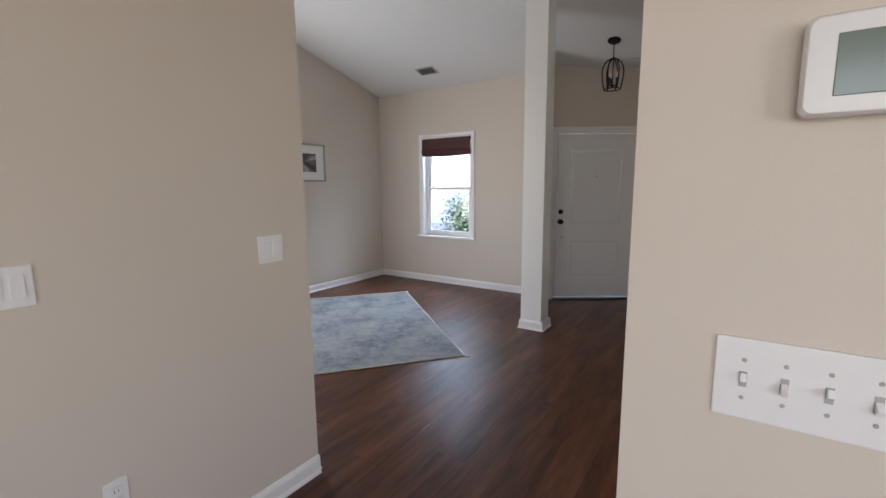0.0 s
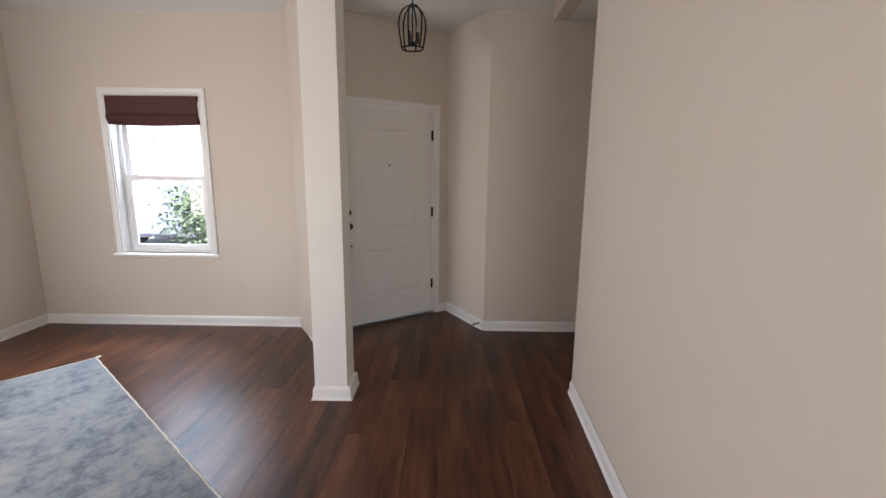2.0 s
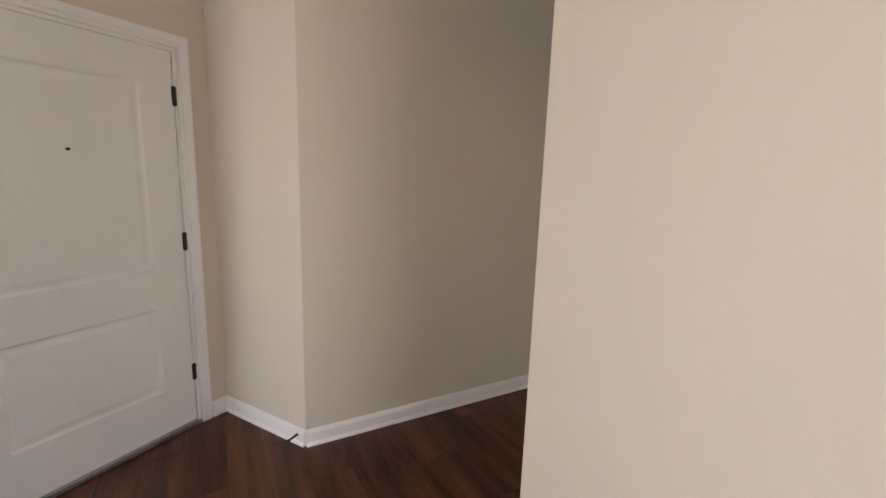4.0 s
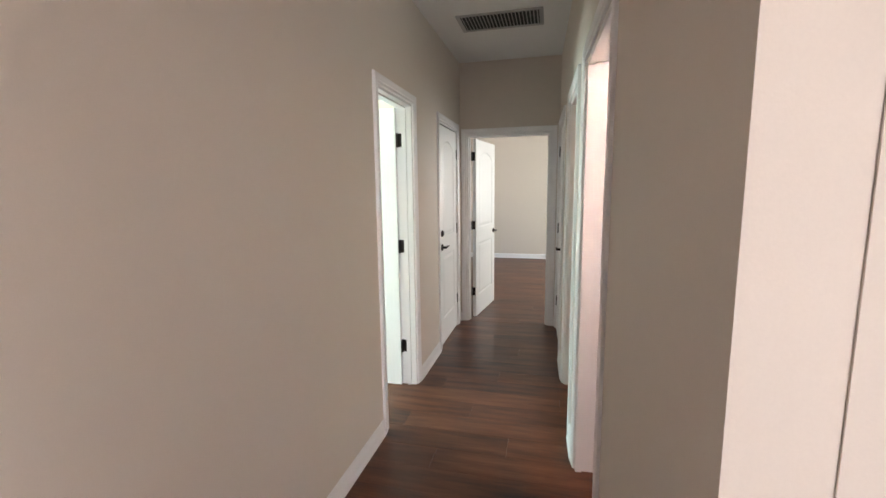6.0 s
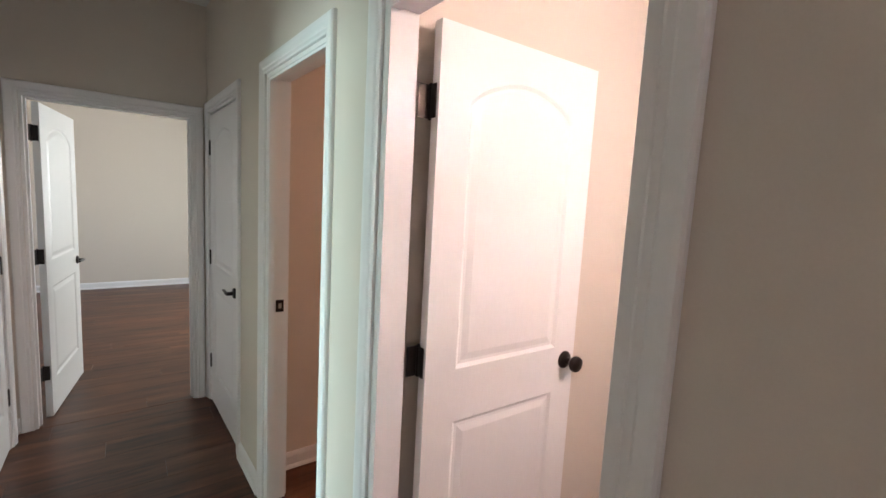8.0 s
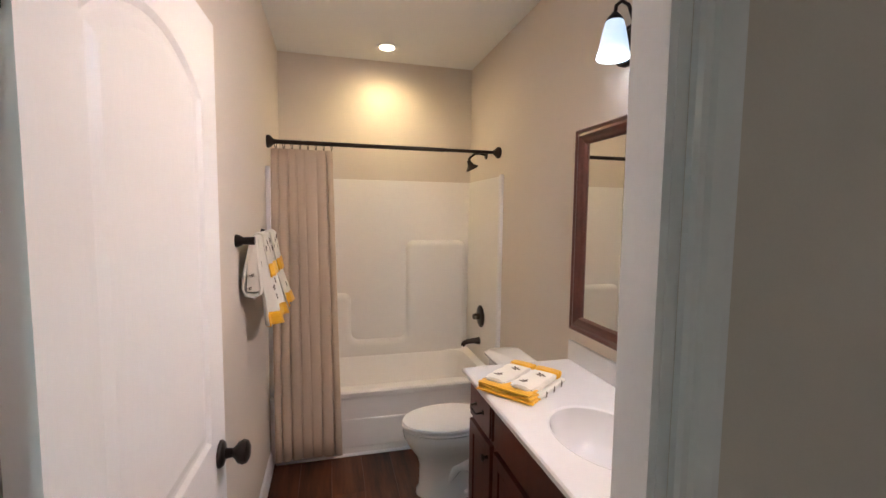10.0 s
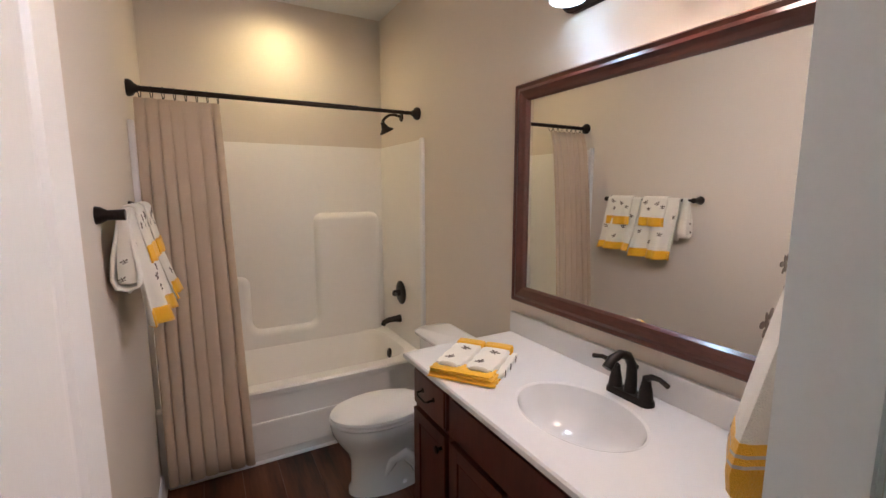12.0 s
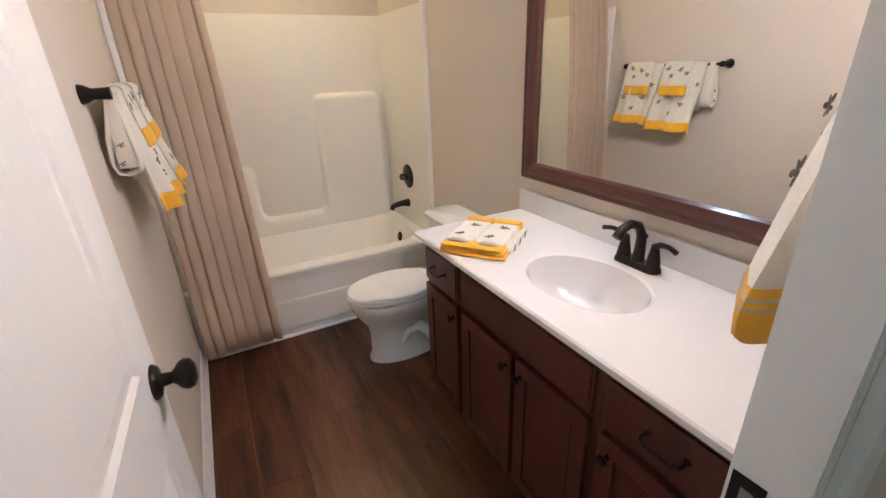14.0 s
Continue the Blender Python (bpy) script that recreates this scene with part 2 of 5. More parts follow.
def part(name, bm, material, parent=None, label="", smooth=False, m=None):
    me = bpy.data.meshes.new(name)
    bmesh.ops.recalc_face_normals(bm, faces=bm.faces[:])
    bm.to_mesh(me)
    bm.free()
    me.materials.append(material)
    if smooth:
        me.shade_smooth()
        if smooth != "cloth":
            me.set_sharp_from_angle(angle=radians(40))
    ob = new(name, me)
    if parent:
        ob.parent = parent
    if m is not None:
        ob.matrix_basis = m
    if label:
        tagged(ob, label)
    return ob


def thing(name, m, label, category, group="", kind=""):
    ob = new(name)
    ob.empty_display_size = 0.1
    ob.matrix_world = m
    return tagged(ob, label, category, group, kind)


def box(x0, x1, y0, y1, z0, z1, bevel=0.0, bm=None):
    b = bmesh.new()
    bmesh.ops.create_cube(b, size=1, matrix=Matrix.Translation(((x0 + x1) / 2, (y0 + y1) / 2, (z0 + z1) / 2)) @ Matrix.Diagonal((abs(x1 - x0), abs(y1 - y0), abs(z1 - z0), 1)))
    if bevel:
        bmesh.ops.bevel(b, geom=b.edges[:], offset=bevel, segments=2, profile=0.7, affect="EDGES", clamp_overlap=True)
    return join(bm, b)


def join(bm, b):
    """Adds b to bm and returns bm (or b, if bm is None)."""
    if bm is None:
        return b
    made = [bm.verts.new(v.co) for v in b.verts]
    b.verts.index_update()
    for f in b.faces:
        try:
            bm.faces.new([made[v.index] for v in f.verts])
        except ValueError:
            pass
    b.free()
    return bm


def loft(rings, cap=True, closed=True, bm=None):
    """Skin over rings of points, each a list of the same length."""
    b = bmesh.new()
    rows = [[b.verts.new(p) for p in r] for r in rings]
    n = len(rows[0])
    for r, s in zip(rows, rows[1:]):
        for i in range(n if closed else n - 1):
            b.faces.new((r[i], r[(i + 1) % n], s[(i + 1) % n], s[i]))
    if cap and closed:
        b.faces.new(rows[0][::-1])
        b.faces.new(rows[-1])
    return join(bm, b)


def lathe(profile, seg=24, bm=None, m=None):
    rings = [[Vector((r * math.cos(a), r * math.sin(a), z)) for a in [2 * math.pi * i / seg for i in range(seg)]] for r, z in profile]
    if m is not None:
        rings = [[m @ p for p in r] for r in rings]
    return loft(rings, bm=bm)


def tube(points, r, seg=10, bm=None, radii=None):
    """A round bar along points."""
    pts = [Vector(p) for p in points]
    rings, side = [], None
    for i, p in enumerate(pts):
        d = (pts[min(i + 1, len(pts) - 1)] - pts[max(i - 1, 0)]).normalized()
        if side is None:
            side = d.orthogonal().normalized()
        side = (side - d * side.dot(d)).normalized()
        up = d.cross(side)
        k = radii[i] if radii else r
        rings.append([p + k * (math.cos(a) * side + math.sin(a) * up) for a in [2 * math.pi * j / seg for j in range(seg)]])
    return loft(rings, bm=bm)


def arc(c, r, a0, a1, n, plane="xz"):
    out = []
    for i in range(n + 1):
        a = radians(a0 + (a1 - a0) * i / n)
        u, v = r * math.cos(a), r * math.sin(a)
        out.append((c[0] + u, c[1], c[2] + v) if plane == "xz" else (c[0], c[1] + u, c[2] + v) if plane == "yz" else (c[0] + u, c[1] + v, c[2]))
    return out


def along(p0, p1, z=0.0):
    """The pose at p0 whose x runs towards p1."""
    return pose(p0[0], p0[1], z, 0, 0, math.degrees(math.atan2(p1[1] - p0[1], p1[0] - p0[0])))


def span(p0, p1):
    return math.hypot(p1[0] - p0[0], p1[1] - p0[1])


T = 0.115  # wall thickness


def wall(name, p0, p1, top, openings=(), label="greige painted plaster wall", thick=T, z0=0.0):
    """A wall whose face runs from p0 to p1 and whose thickness lies to the left of that way; openings: (from, to, sill, head)."""
    n, bm, at = span(p0, p1), None, 0.0
    for a, b, lo, hi in sorted(openings):
        bm = box(at, a, 0, thick, z0, top, bm=bm)
        if lo > z0:
            bm = box(a, b, 0, thick, z0, lo, bm=bm)
        if hi < top:
            bm = box(a, b, 0, thick, hi, top, bm=bm)
        at = b
    bm = box(at, n, 0, thick, z0, top, bm=bm)
    return tagged(part(name, bm, WALL, m=along(p0, p1)), label, "wall", kind="structure")


def baseboard(p0, p1):
    """A moulded skirting along the face from p0 to p1, on the right-hand side of that way."""
    n = span(p0, p1)
    prof = [(0, 0), (-0.022, 0), (-0.022, 0.008), (-0.016, 0.018), (-0.013, 0.022), (-0.013, 0.070), (-0.009, 0.082), (-0.005, 0.090), (0, 0.092)]
    bm = loft([[Vector((x, y, z)) for y, z in prof] for x in (0, n)])
    return tagged(part("baseboard", bm, TRIM, m=along(p0, p1)), "white painted wooden baseboard along the wall", "baseboard", kind="structure")


CASE_W = 0.06
CASE_PROF = [(0.0, 0.0), (0.0, 0.009), (0.006, 0.012), (0.018, 0.010), (0.024, 0.014), (0.046, 0.018), (0.056, 0.018), (0.06, 0.012), (0.06, 0.0)]


def casing(bm, a, b, h, face, way, bottom=0.0):
    """Moulded casing round an opening a to b of height h; face: the wall face's y, way: -1 or 1, outwards."""
    def ring(x, z, dx, dz):
        return [Vector((x + dx * u, face + way * v, z + dz * u)) for u, v in CASE_PROF]
    return loft([ring(a, bottom, -1, 0), ring(a, h, -1, 1), ring(b, h, 1, 1), ring(b, bottom, 1, 0)], bm=bm)


def door_frame(name, m, a, b, h, thick=T, label="white painted door casing and jamb", stop=0.05, both=True):
    """Casing, jamb and stop of a doorway from a to b along the wall posed at m."""
    ob = thing(name, m, label, "door frame", kind="structure")
    part("casing", casing(None, a, b, h, 0, -1), TRIM, ob)
    if both:
        part("casing", casing(None, a, b, h, thick, 1), TRIM, ob)
    bm = box(a - 0.001, a + 0.017, 0.001, thick - 0.001, 0, h)
    bm = box(b - 0.017, b + 0.001, 0.001, thick - 0.001, 0, h, bm=bm)
    bm = box(a + 0.017, b - 0.017, 0.001, thick - 0.001, h - 0.017, h + 0.001, bm=bm)
    part("jamb", bm, TRIM, ob)
    if stop is not None:
        bm = box(a + 0.017, a + 0.028, stop, stop + 0.03, 0, h - 0.017)
        bm = box(b - 0.028, b - 0.017, stop, stop + 0.03, 0, h - 0.017, bm=bm)
        bm = box(a + 0.028, b - 0.028, stop, stop + 0.03, h - 0.028, h - 0.017, bm=bm)
        part("stop", bm, TRIM, ob)
    return ob


def shrink(poly, d):
    """A convex outline (counter-clockwise) drawn in by d."""
    out, n = [], len(poly)
    for i in range(n):
        p, q, r = Vector(poly[i - 1]), Vector(poly[i]), Vector(poly[(i + 1) % n])
        e, f = (q - p).normalized(), (r - q).normalized()
        a, b = Vector((-e.y, e.x)), Vector((-f.y, f.x))
        k = (a + b)
        out.append(q + k * (d / max(0.3, 1 + a.dot(b))))
    return out


def panel_leaf(w, h, t, panels):
    """A moulded door leaf from x = 0 to w, y = 0 to t, z = 0 to h, with raised panels on both faces."""
    bm = bmesh.new()
    for side in (0, 1):
        y0, s = (0, 1) if side == 0 else (t, -1)
        edges = []
        rect = [bm.verts.new((x, y0, z)) for x, z in ((0, 0), (w, 0), (w, h), (0, h))]
        edges += [bm.edges.new((rect[i], rect[(i + 1) % 4])) for i in range(4)]
        for poly in panels:
            rings = [(0.0, 0.0), (0.012, 0.007), (0.022, 0.007), (0.045, 0.002)]
            rows = []
            for d, depth in rings:
                rows.append([bm.verts.new((p[0], y0 + s * depth, p[1])) for p in (shrink(poly, d) if d else [Vector(q) for q in poly])])
            n = len(poly)
            for r, q in zip(rows, rows[1:]):
                for i in range(n):
                    bm.faces.new((r[i], r[(i + 1) % n], q[(i + 1) % n], q[i]))
            bm.faces.new(rows[-1])
            edges += [bm.edges.get((rows[0][i], rows[0][(i + 1) % n])) for i in range(n)]
        bmesh.ops.triangle_fill(bm, edges=edges, use_beauty=True)
    c = [[(x, z) for x, z in ((0, 0), (w, 0), (w, h), (0, h))]][0]
    for i in range(4):
        (xa, za), (xb, zb) = c[i], c[(i + 1) % 4]
        bm.faces.new([bm.verts.new(p) for p in ((xa, 0, za), (xb, 0, zb), (xb, t, zb), (xa, t, za))])
    bmesh.ops.remove_doubles(bm, verts=bm.verts[:], dist=0.0002)
    return bm


def arched_panels(w, h):
    lo, hi, mid = 0.11, w - 0.11, w / 2
    top, rise = h - 0.20, 0.085
    n = 12
    curve = [(hi + (lo - hi) * i / n, top + rise * math.sin(math.pi * i / n) ** 0.75) for i in range(n + 1)]
    return [[(lo, 0.23), (hi, 0.23), (hi, 0.83), (lo, 0.83)], [(lo, 1.00), (hi, 1.00), *curve]]


def square_panels(w, h):
    lo, hi = 0.16, w - 0.16
    return [[(lo, 0.24), (hi, 0.24), (hi, 0.70), (lo, 0.70)], [(lo, 0.90), (hi, 0.90), (hi, h - 0.17), (lo, h - 0.17)]]


def knob_mesh():
    b = lathe([(0.0, 0.0), (0.033, 0.0), (0.033, 0.004), (0.028, 0.010), (0.013, 0.014), (0.011, 0.030), (0.016, 0.036), (0.026, 0.044), (0.030, 0.054), (0.027, 0.064), (0.016, 0.070), (0.0, 0.071)], 24)
    return b


def lever_mesh(way):
    b = lathe([(0.0, 0.0), (0.031, 0.0), (0.031, 0.004), (0.026, 0.011), (0.012, 0.014), (0.010, 0.045), (0.0, 0.046)], 20)
    return tube([(0, 0, 0.040), (way * 0.03, 0, 0.042), (way * 0.07, 0.004, 0.042), (way * 0.11, 0.0, 0.040)], 0.008, 8, b, [0.011, 0.009, 0.008, 0.007])


def door(m, w, h, t, panels, label, swing=0.0, handed=1, handle="knob", hinge_side=0, group="", plates=False, inset=0.065, grip=0.925, spread=(0.30, 1.045, 1.79)):
    """A door leaf hung at the pose m (hinge line at the origin, leaf along x, its first face at y = 0), turned open by swing degrees."""
    d = thing("door", m @ pose(0, 0, 0, 0, 0, swing), label, "door", group)
    sx = Matrix.Diagonal((handed, 1, 1, 1))
    bm = panel_leaf(w - 0.006, h - 0.012, t, panels(w - 0.006, h - 0.012))
    bm.transform(sx @ pose(0.003, 0, 0.010))
    part("leaf", bm, DOOR, d)
    for y, rot in ((0.0, 90), (t, -90)):
        b = knob_mesh() if handle == "knob" else lever_mesh(-handed if rot == 90 else -handed)
        part("handle", b, BRONZE, d, "dark bronze " + handle, True, pose(handed * (w - inset), y, grip, rot, 0, 0))
    y = 0.0 if hinge_side == 0 else t
    out = -1 if hinge_side == 0 else 1
    for z in spread:
        b = lathe([(0.0, -0.050), (0.004, -0.050), (0.0065, -0.045), (0.0065, 0.045), (0.004, 0.050), (0.0, 0.050)], 10)
        if plates:
            b = box(-0.038, 0.0, out * 0.0015, out * 0.004, -0.046, 0.046, 0.0008, b)
            b = box(-0.003, -0.0005, -out * (t - 0.003), 0.0, -0.046, 0.046, 0.0008, b)
        else:
            b = box(-0.011, 0.011, -0.003, 0.003, -0.046, 0.046, 0.0008, b)
        part("hinge", b, BRONZE, d, "black metal hinge", True, pose(0, y + out * 0.003, z))
    return d

# ---- plan ----
CEIL_H = 2.785
HALL_H, BATH_H = 2.72, 2.74
XW, YW = -4.281, 5.55          # living room: west and window walls
POST_X0, POST_X1, POST_Y0, POST_Y1 = -1.302, -1.072, 4.235, 4.445
HALL_L, HALL_R, HALL_E = 5.522, 4.425, 4.438


def hall_right(x):
    """The face of the hall's bathroom wall, which runs slightly askew."""
    return 4.375 + 0.0325 * (x - 0.41)


BATH_F = 4.327                # bathroom face of that wall
TR = 0.098                     # thickness of the hall's bathroom wall
RC = (0.41, hall_right(0.41))            # corner where the hall begins
NEAR = (0.252, 1.09)           # corner of the thermostat wall
LW, LW_END = -1.243, 1.618
BX0, BX1, BY0 = 0.565, 2.07, 1.325   # bathroom
BAY = math.radians(33)
A = (-0.453, 6.104)
UX, UY = math.cos(BAY), math.sin(BAY)


def bay(s, v=0.0):
    """A point s metres along the entry wall from its right end, v metres into the room."""
    return (A[0] - UX * s + UY * v, A[1] - UY * s - UX * v)


VAULT = 0.27
TOP = 4.0

# ---- walls ----
# the west wall's opening is invented, out of view, for the added fill
wall("wall_west", (XW, LW_END - T), (XW, YW + 0.14), TOP, [(0.36, 1.76, 0.7, 2.3)])
win = (-3.46, -2.63, 0.695, 2.105)
wall("wall_window", (XW, YW), (-1.80, YW), 2.95, [(win[0] - XW, win[1] - XW, win[2], win[3])], thick=0.14)
wall("wall_living_south", (LW - T, LW_END), (XW, LW_END), TOP)
wall("wall_kitchen_west", (LW, -3.0), (LW, LW_END), CEIL_H + 0.1)
# both kitchen openings are assumed, made only to let daylight in
wall("wall_kitchen_south", (3.6, -3.0), (LW - T, -3.0), CEIL_H + 0.1, [(1.1, 3.7, 0.8, 2.4)])
wall("wall_kitchen_east", (3.6, NEAR[1]), (3.6, -3.0), CEIL_H + 0.1, [(1.6, 3.2, 0.8, 2.3)])
wall("wall_thermostat", NEAR, (3.6, NEAR[1]), CEIL_H + 0.1)
wall("wall_passage", (RC[0], RC[1] - T), (NEAR[0] + 0.005, NEAR[1] + T), TOP)
b_w = bay(1.35)
wall("wall_entry_door", b_w, A, CEIL_H + 0.1, [(1.35 - 1.145, 1.35 - 0.165, 0.0, 2.045)], thick=0.14)
wall("wall_entry_return", A, (-0.1, HALL_L), CEIL_H + 0.1)
wall("wall_entry_stub", bay(1.35, 0.32), bay(1.35, -0.27), CEIL_H + 0.1, thick=0.12)
wall("wall_hall_left", (-0.1, HALL_L), (HALL_E + T, HALL_L), CEIL_H + 0.1, [(2.30, 2.92, 0, 2.03), (3.65, 4.36, 0, 2.03)])
wall("wall_hall_corner", (BX0 - 0.02, hall_right(BX0 - 0.02)), RC, CEIL_H + 0.1)
wall("wall_hall_right", (HALL_E + T, hall_right(HALL_E + T)), (BX0 - 0.02, hall_right(BX0 - 0.02)), CEIL_H + 0.1, [(HALL_E + T - b, HALL_E + T - a, 0, 2.03) for a, b in ((1.315, 2.053), (2.405, 3.07), (3.58, 4.37))], thick=TR)
wall("wall_hall_end", (HALL_E, HALL_L - 0.001), (HALL_E, HALL_R + 0.001), HALL_H + 0.05, [(HALL_L - 5.447, HALL_L - 4.59, 0, 2.0)])


def taper(ob):
    """Draws the bathroom side of the hall wall, or of a frame in it, back to the bathroom's own square face."""
    for v in ob.data.vertices:
        if v.co.y > TR - 0.01 and HALL_E + T - v.co.x < 2.3:
            v.co.y -= max(0.0, TR - (hall_right(HALL_E + T - v.co.x) - BATH_F))


taper(bpy.data.objects["wall_hall_right"])
# bathroom and the rooms behind the doors
wall("wall_bath_east", (BX1, HALL_R - TR + 0.03), (BX1, BY0 - T), CEIL_H + 0.1)
wall("wall_bath_back", (BX1, BY0), (BX0 - T, BY0), CEIL_H + 0.1)
wall("wall_bath_vanity", (BX0, BY0), (BX0, HALL_R - T), CEIL_H + 0.1, thick=0.02)
wall("wall_bath_front_lining", (3.6, 2.0), (BX1 + T, 2.0), CEIL_H + 0.1)
wall("wall_second_bath_east", (3.28, HALL_R), (3.28, 2.0), CEIL_H + 0.1)
wall("wall_closet_back", (4.5, 3.7), (3.4, 3.7), CEIL_H + 0.1)
wall("wall_side_room_west", (1.2, HALL_L + T), (1.2, 9.1), CEIL_H + 0.1)
# assumed opening behind the side room's fill lamp
wall("wall_side_room_north", (1.2, 9.1), (HALL_E + T, 9.1), CEIL_H + 0.1, [(0.5, 2.1, 0.8, 2.2)])
wall("wall_closet_side", (3.4, 9.1), (3.4, HALL_L + T), CEIL_H + 0.1)
wall("wall_end_room_west", (HALL_E + T, 2.6), (HALL_E + T, HALL_R), CEIL_H + 0.1)
wall("wall_end_room_west_upper", (HALL_E + T, HALL_L + T), (HALL_E + T, 8.0), CEIL_H + 0.1)
# assumed opening to the sky, out of view
wall("wall_end_room_north", (HALL_E, 8.0), (8.9, 8.0), CEIL_H + 0.1, [(1.4, 3.0, 0.8, 2.2)])
wall("wall_end_room_east", (8.8, 8.0), (8.8, 2.6), CEIL_H + 0.1)
wall("wall_end_room_south", (8.9, 2.6), (HALL_E, 2.6), CEIL_H + 0.1)

# ---- ceilings ----


def ceiling(name, x0, x1, y0, y1, z, label="white painted flat ceiling"):
    return tagged(part(name, box(x0, x1, y0, y1, z, z + 0.12), CEIL), label, "ceiling", kind="structure")


ceiling("ceiling_kitchen", LW - T, 3.8, -3.2, LW_END - T, CEIL_H)
ceiling("ceiling_bay", -2.0, 0.3, YW + 0.001, 6.6, CEIL_H)
ceiling("ceiling_hall", RC[0] + T, HALL_E + T, HALL_R - T, HALL_L + T, HALL_H)
ceiling("ceiling_bath", RC[0], 4.6, LW_END - T + 0.002 - 0.5, HALL_R - TR, BATH_H)
ceiling("ceiling_side_room", 1.0, HALL_E + T, HALL_L + T, 9.3, HALL_H)
ceiling("ceiling_end_room", HALL_E + T, 9.0, 2.4, 8.2, HALL_H)
wall("wall_hall_header", (RC[0], HALL_L), (RC[0], HALL_R), TOP, z0=HALL_H, label="greige painted header over the hall mouth")
wall("wall_vault_end", (NEAR[0] + T, LW_END - T), (LW - T, LW_END - T), TOP, z0=CEIL_H, label="greige painted gable over the kitchen opening")
y0v = LW_END - T - T
bmv = loft([[Vector((x, YW, CEIL_H)), Vector((x, y0v, CEIL_H + (YW - y0v) * VAULT)), Vector((x, y0v, CEIL_H + (YW - y0v) * VAULT + 0.12)), Vector((x, YW, CEIL_H + 0.12))] for x in (XW - T, RC[0] + T)])
tagged(part("ceiling_vault", bmv, CEIL), "white painted sloping vaulted ceiling", "ceiling", kind="structure")

# ---- post ----
post = thing("post", pose((POST_X0 + POST_X1) / 2, (POST_Y0 + POST_Y1) / 2, 0), "square off-white painted post with moulded base", "post", kind="structure")
hw, hd = (POST_X1 - POST_X0) / 2 - 0.004, (POST_Y1 - POST_Y0) / 2 - 0.004
part("shaft", box(-hw - 0.002, hw - 0.010, -hd, hd, 0, 3.16, 0.004), POSTPAINT, post)
base_rings = []
for off, z in ((0.022, 0), (0.022, 0.008), (0.015, 0.02), (0.013, 0.07), (0.008, 0.085), (0.002, 0.092)):
    base_rings.append([Vector((sx * (hw + off), sy * (hd + off), z)) for sx, sy in ((-1, -1), (1, -1), (1, 1), (-1, 1))])
part("base", loft(base_rings), TRIM, post, "white moulded base")

# ---- baseboards ----
for p0, p1 in (((XW, LW_END), (XW, YW)), ((XW, YW), (-1.80, YW)), ((-1.80, YW), bay(1.47, 0.32)), (RC, NEAR), (NEAR, (3.6, NEAR[1])), ((LW, -3.0), (LW, LW_END)),
               (bay(0.0, 0.0), (-0.1, HALL_L)), (bay(1.35), bay(1.21)), (bay(0.10), A),
               ((-0.1, HALL_L), (2.13, HALL_L)), ((2.885, HALL_L), (3.48, HALL_L)), ((HALL_E, HALL_L), (HALL_E, 5.51)), ((HALL_E, 4.528), (HALL_E, hall_right(HALL_E))),
               ((3.515, hall_right(3.515)), (3.135, hall_right(3.135))), ((2.34, hall_right(2.34)), (2.118, hall_right(2.118))), ((1.25, hall_right(1.25)), RC),
               ((BX1, HALL_R - TR), (BX1, 2.086)), ((3.28, HALL_R - 0.06), (3.28, 2.0)), ((8.8, 8.0), (8.8, 2.6)), ((HALL_E + T, 8.0), (8.8, 8.0)), ((LW, LW_END), (LW - T, LW_END))):
    baseboard(p0, p1)

# ---- door frames ----
M_LEFT, M_RIGHT = along((-0.1, HALL_L), (4, HALL_L)), along((HALL_E + T, hall_right(HALL_E + T)), (0, hall_right(0)))
M_END = along((HALL_E, HALL_L), (HALL_E, HALL_R))
M_ENTRY = along(b_w, A)
XR = HALL_E + T
door_frame("door_frame_1", M_LEFT, 2.30, 2.92, 2.03, stop=0.04)
door_frame("door_frame_2", M_LEFT, 3.65, 4.36, 2.03)
door_frame("door_frame_3", M_END, HALL_L - 5.447, HALL_L - 4.59, 2.0, stop=0.04)
door_frame("door_frame_4", M_RIGHT, XR - 4.37, XR - 3.58, 2.03, thick=TR)
door_frame("door_frame_5", M_RIGHT, XR - 3.07, XR - 2.405, 2.03, thick=TR, stop=0.005)
frame_6 = door_frame("door_frame_6", M_RIGHT, XR - 2.053, XR - 1.315, 2.03, thick=TR, stop=0.002, both=False)
door_frame("door_frame_7", M_ENTRY, 1.35 - 1.145, 1.35 - 0.165, 2.045, thick=0.14, stop=None)

for piece in frame_6.children:
    taper(piece)

# ---- doors ----
door(pose(1.990, 4.292, 0, 0, 0, -91.8), 0.675, 2.005, 0.035, arched_panels, "white moulded bathroom door with arched panel standing open", 0, 1, "knob", 1, "hall doors", True, 0.055, 0.955)
door(pose(2.795, 5.625, 0, 0, 0, 90), 0.58, 2.005, 0.035, arched_panels, "white moulded door standing open into a bright room", 0, 1, "knob", 0, "hall doors", True)
door(pose(4.255, HALL_L + 0.004, 0), 0.69, 2.005, 0.035, arched_panels, "closed white moulded door with lever and deadbolt", 0, -1, "lever", 0, "hall doors")
door(pose(4.568, 5.375, 0, 0, 0, -8), 0.77, 1.975, 0.035, arched_panels, "white moulded bedroom door standing open", 0, 1, "lever", 1, "hall doors", True)
door(pose(4.350, hall_right(4.35) - 0.004, 0, 0, 0, 181.86), 0.75, 2.005, 0.035, arched_panels, "closed white moulded closet door", 0, 1, "lever", 0, "hall doors")
front = door(M_ENTRY @ pose(1.35 - 0.165 - 0.02, 0.006, 0.022), 0.942, 2.003, 0.045, square_panels, "white two-panel front door standing slightly ajar", 0.7, -1, "knob", 0, inset=0.05, grip=0.955)

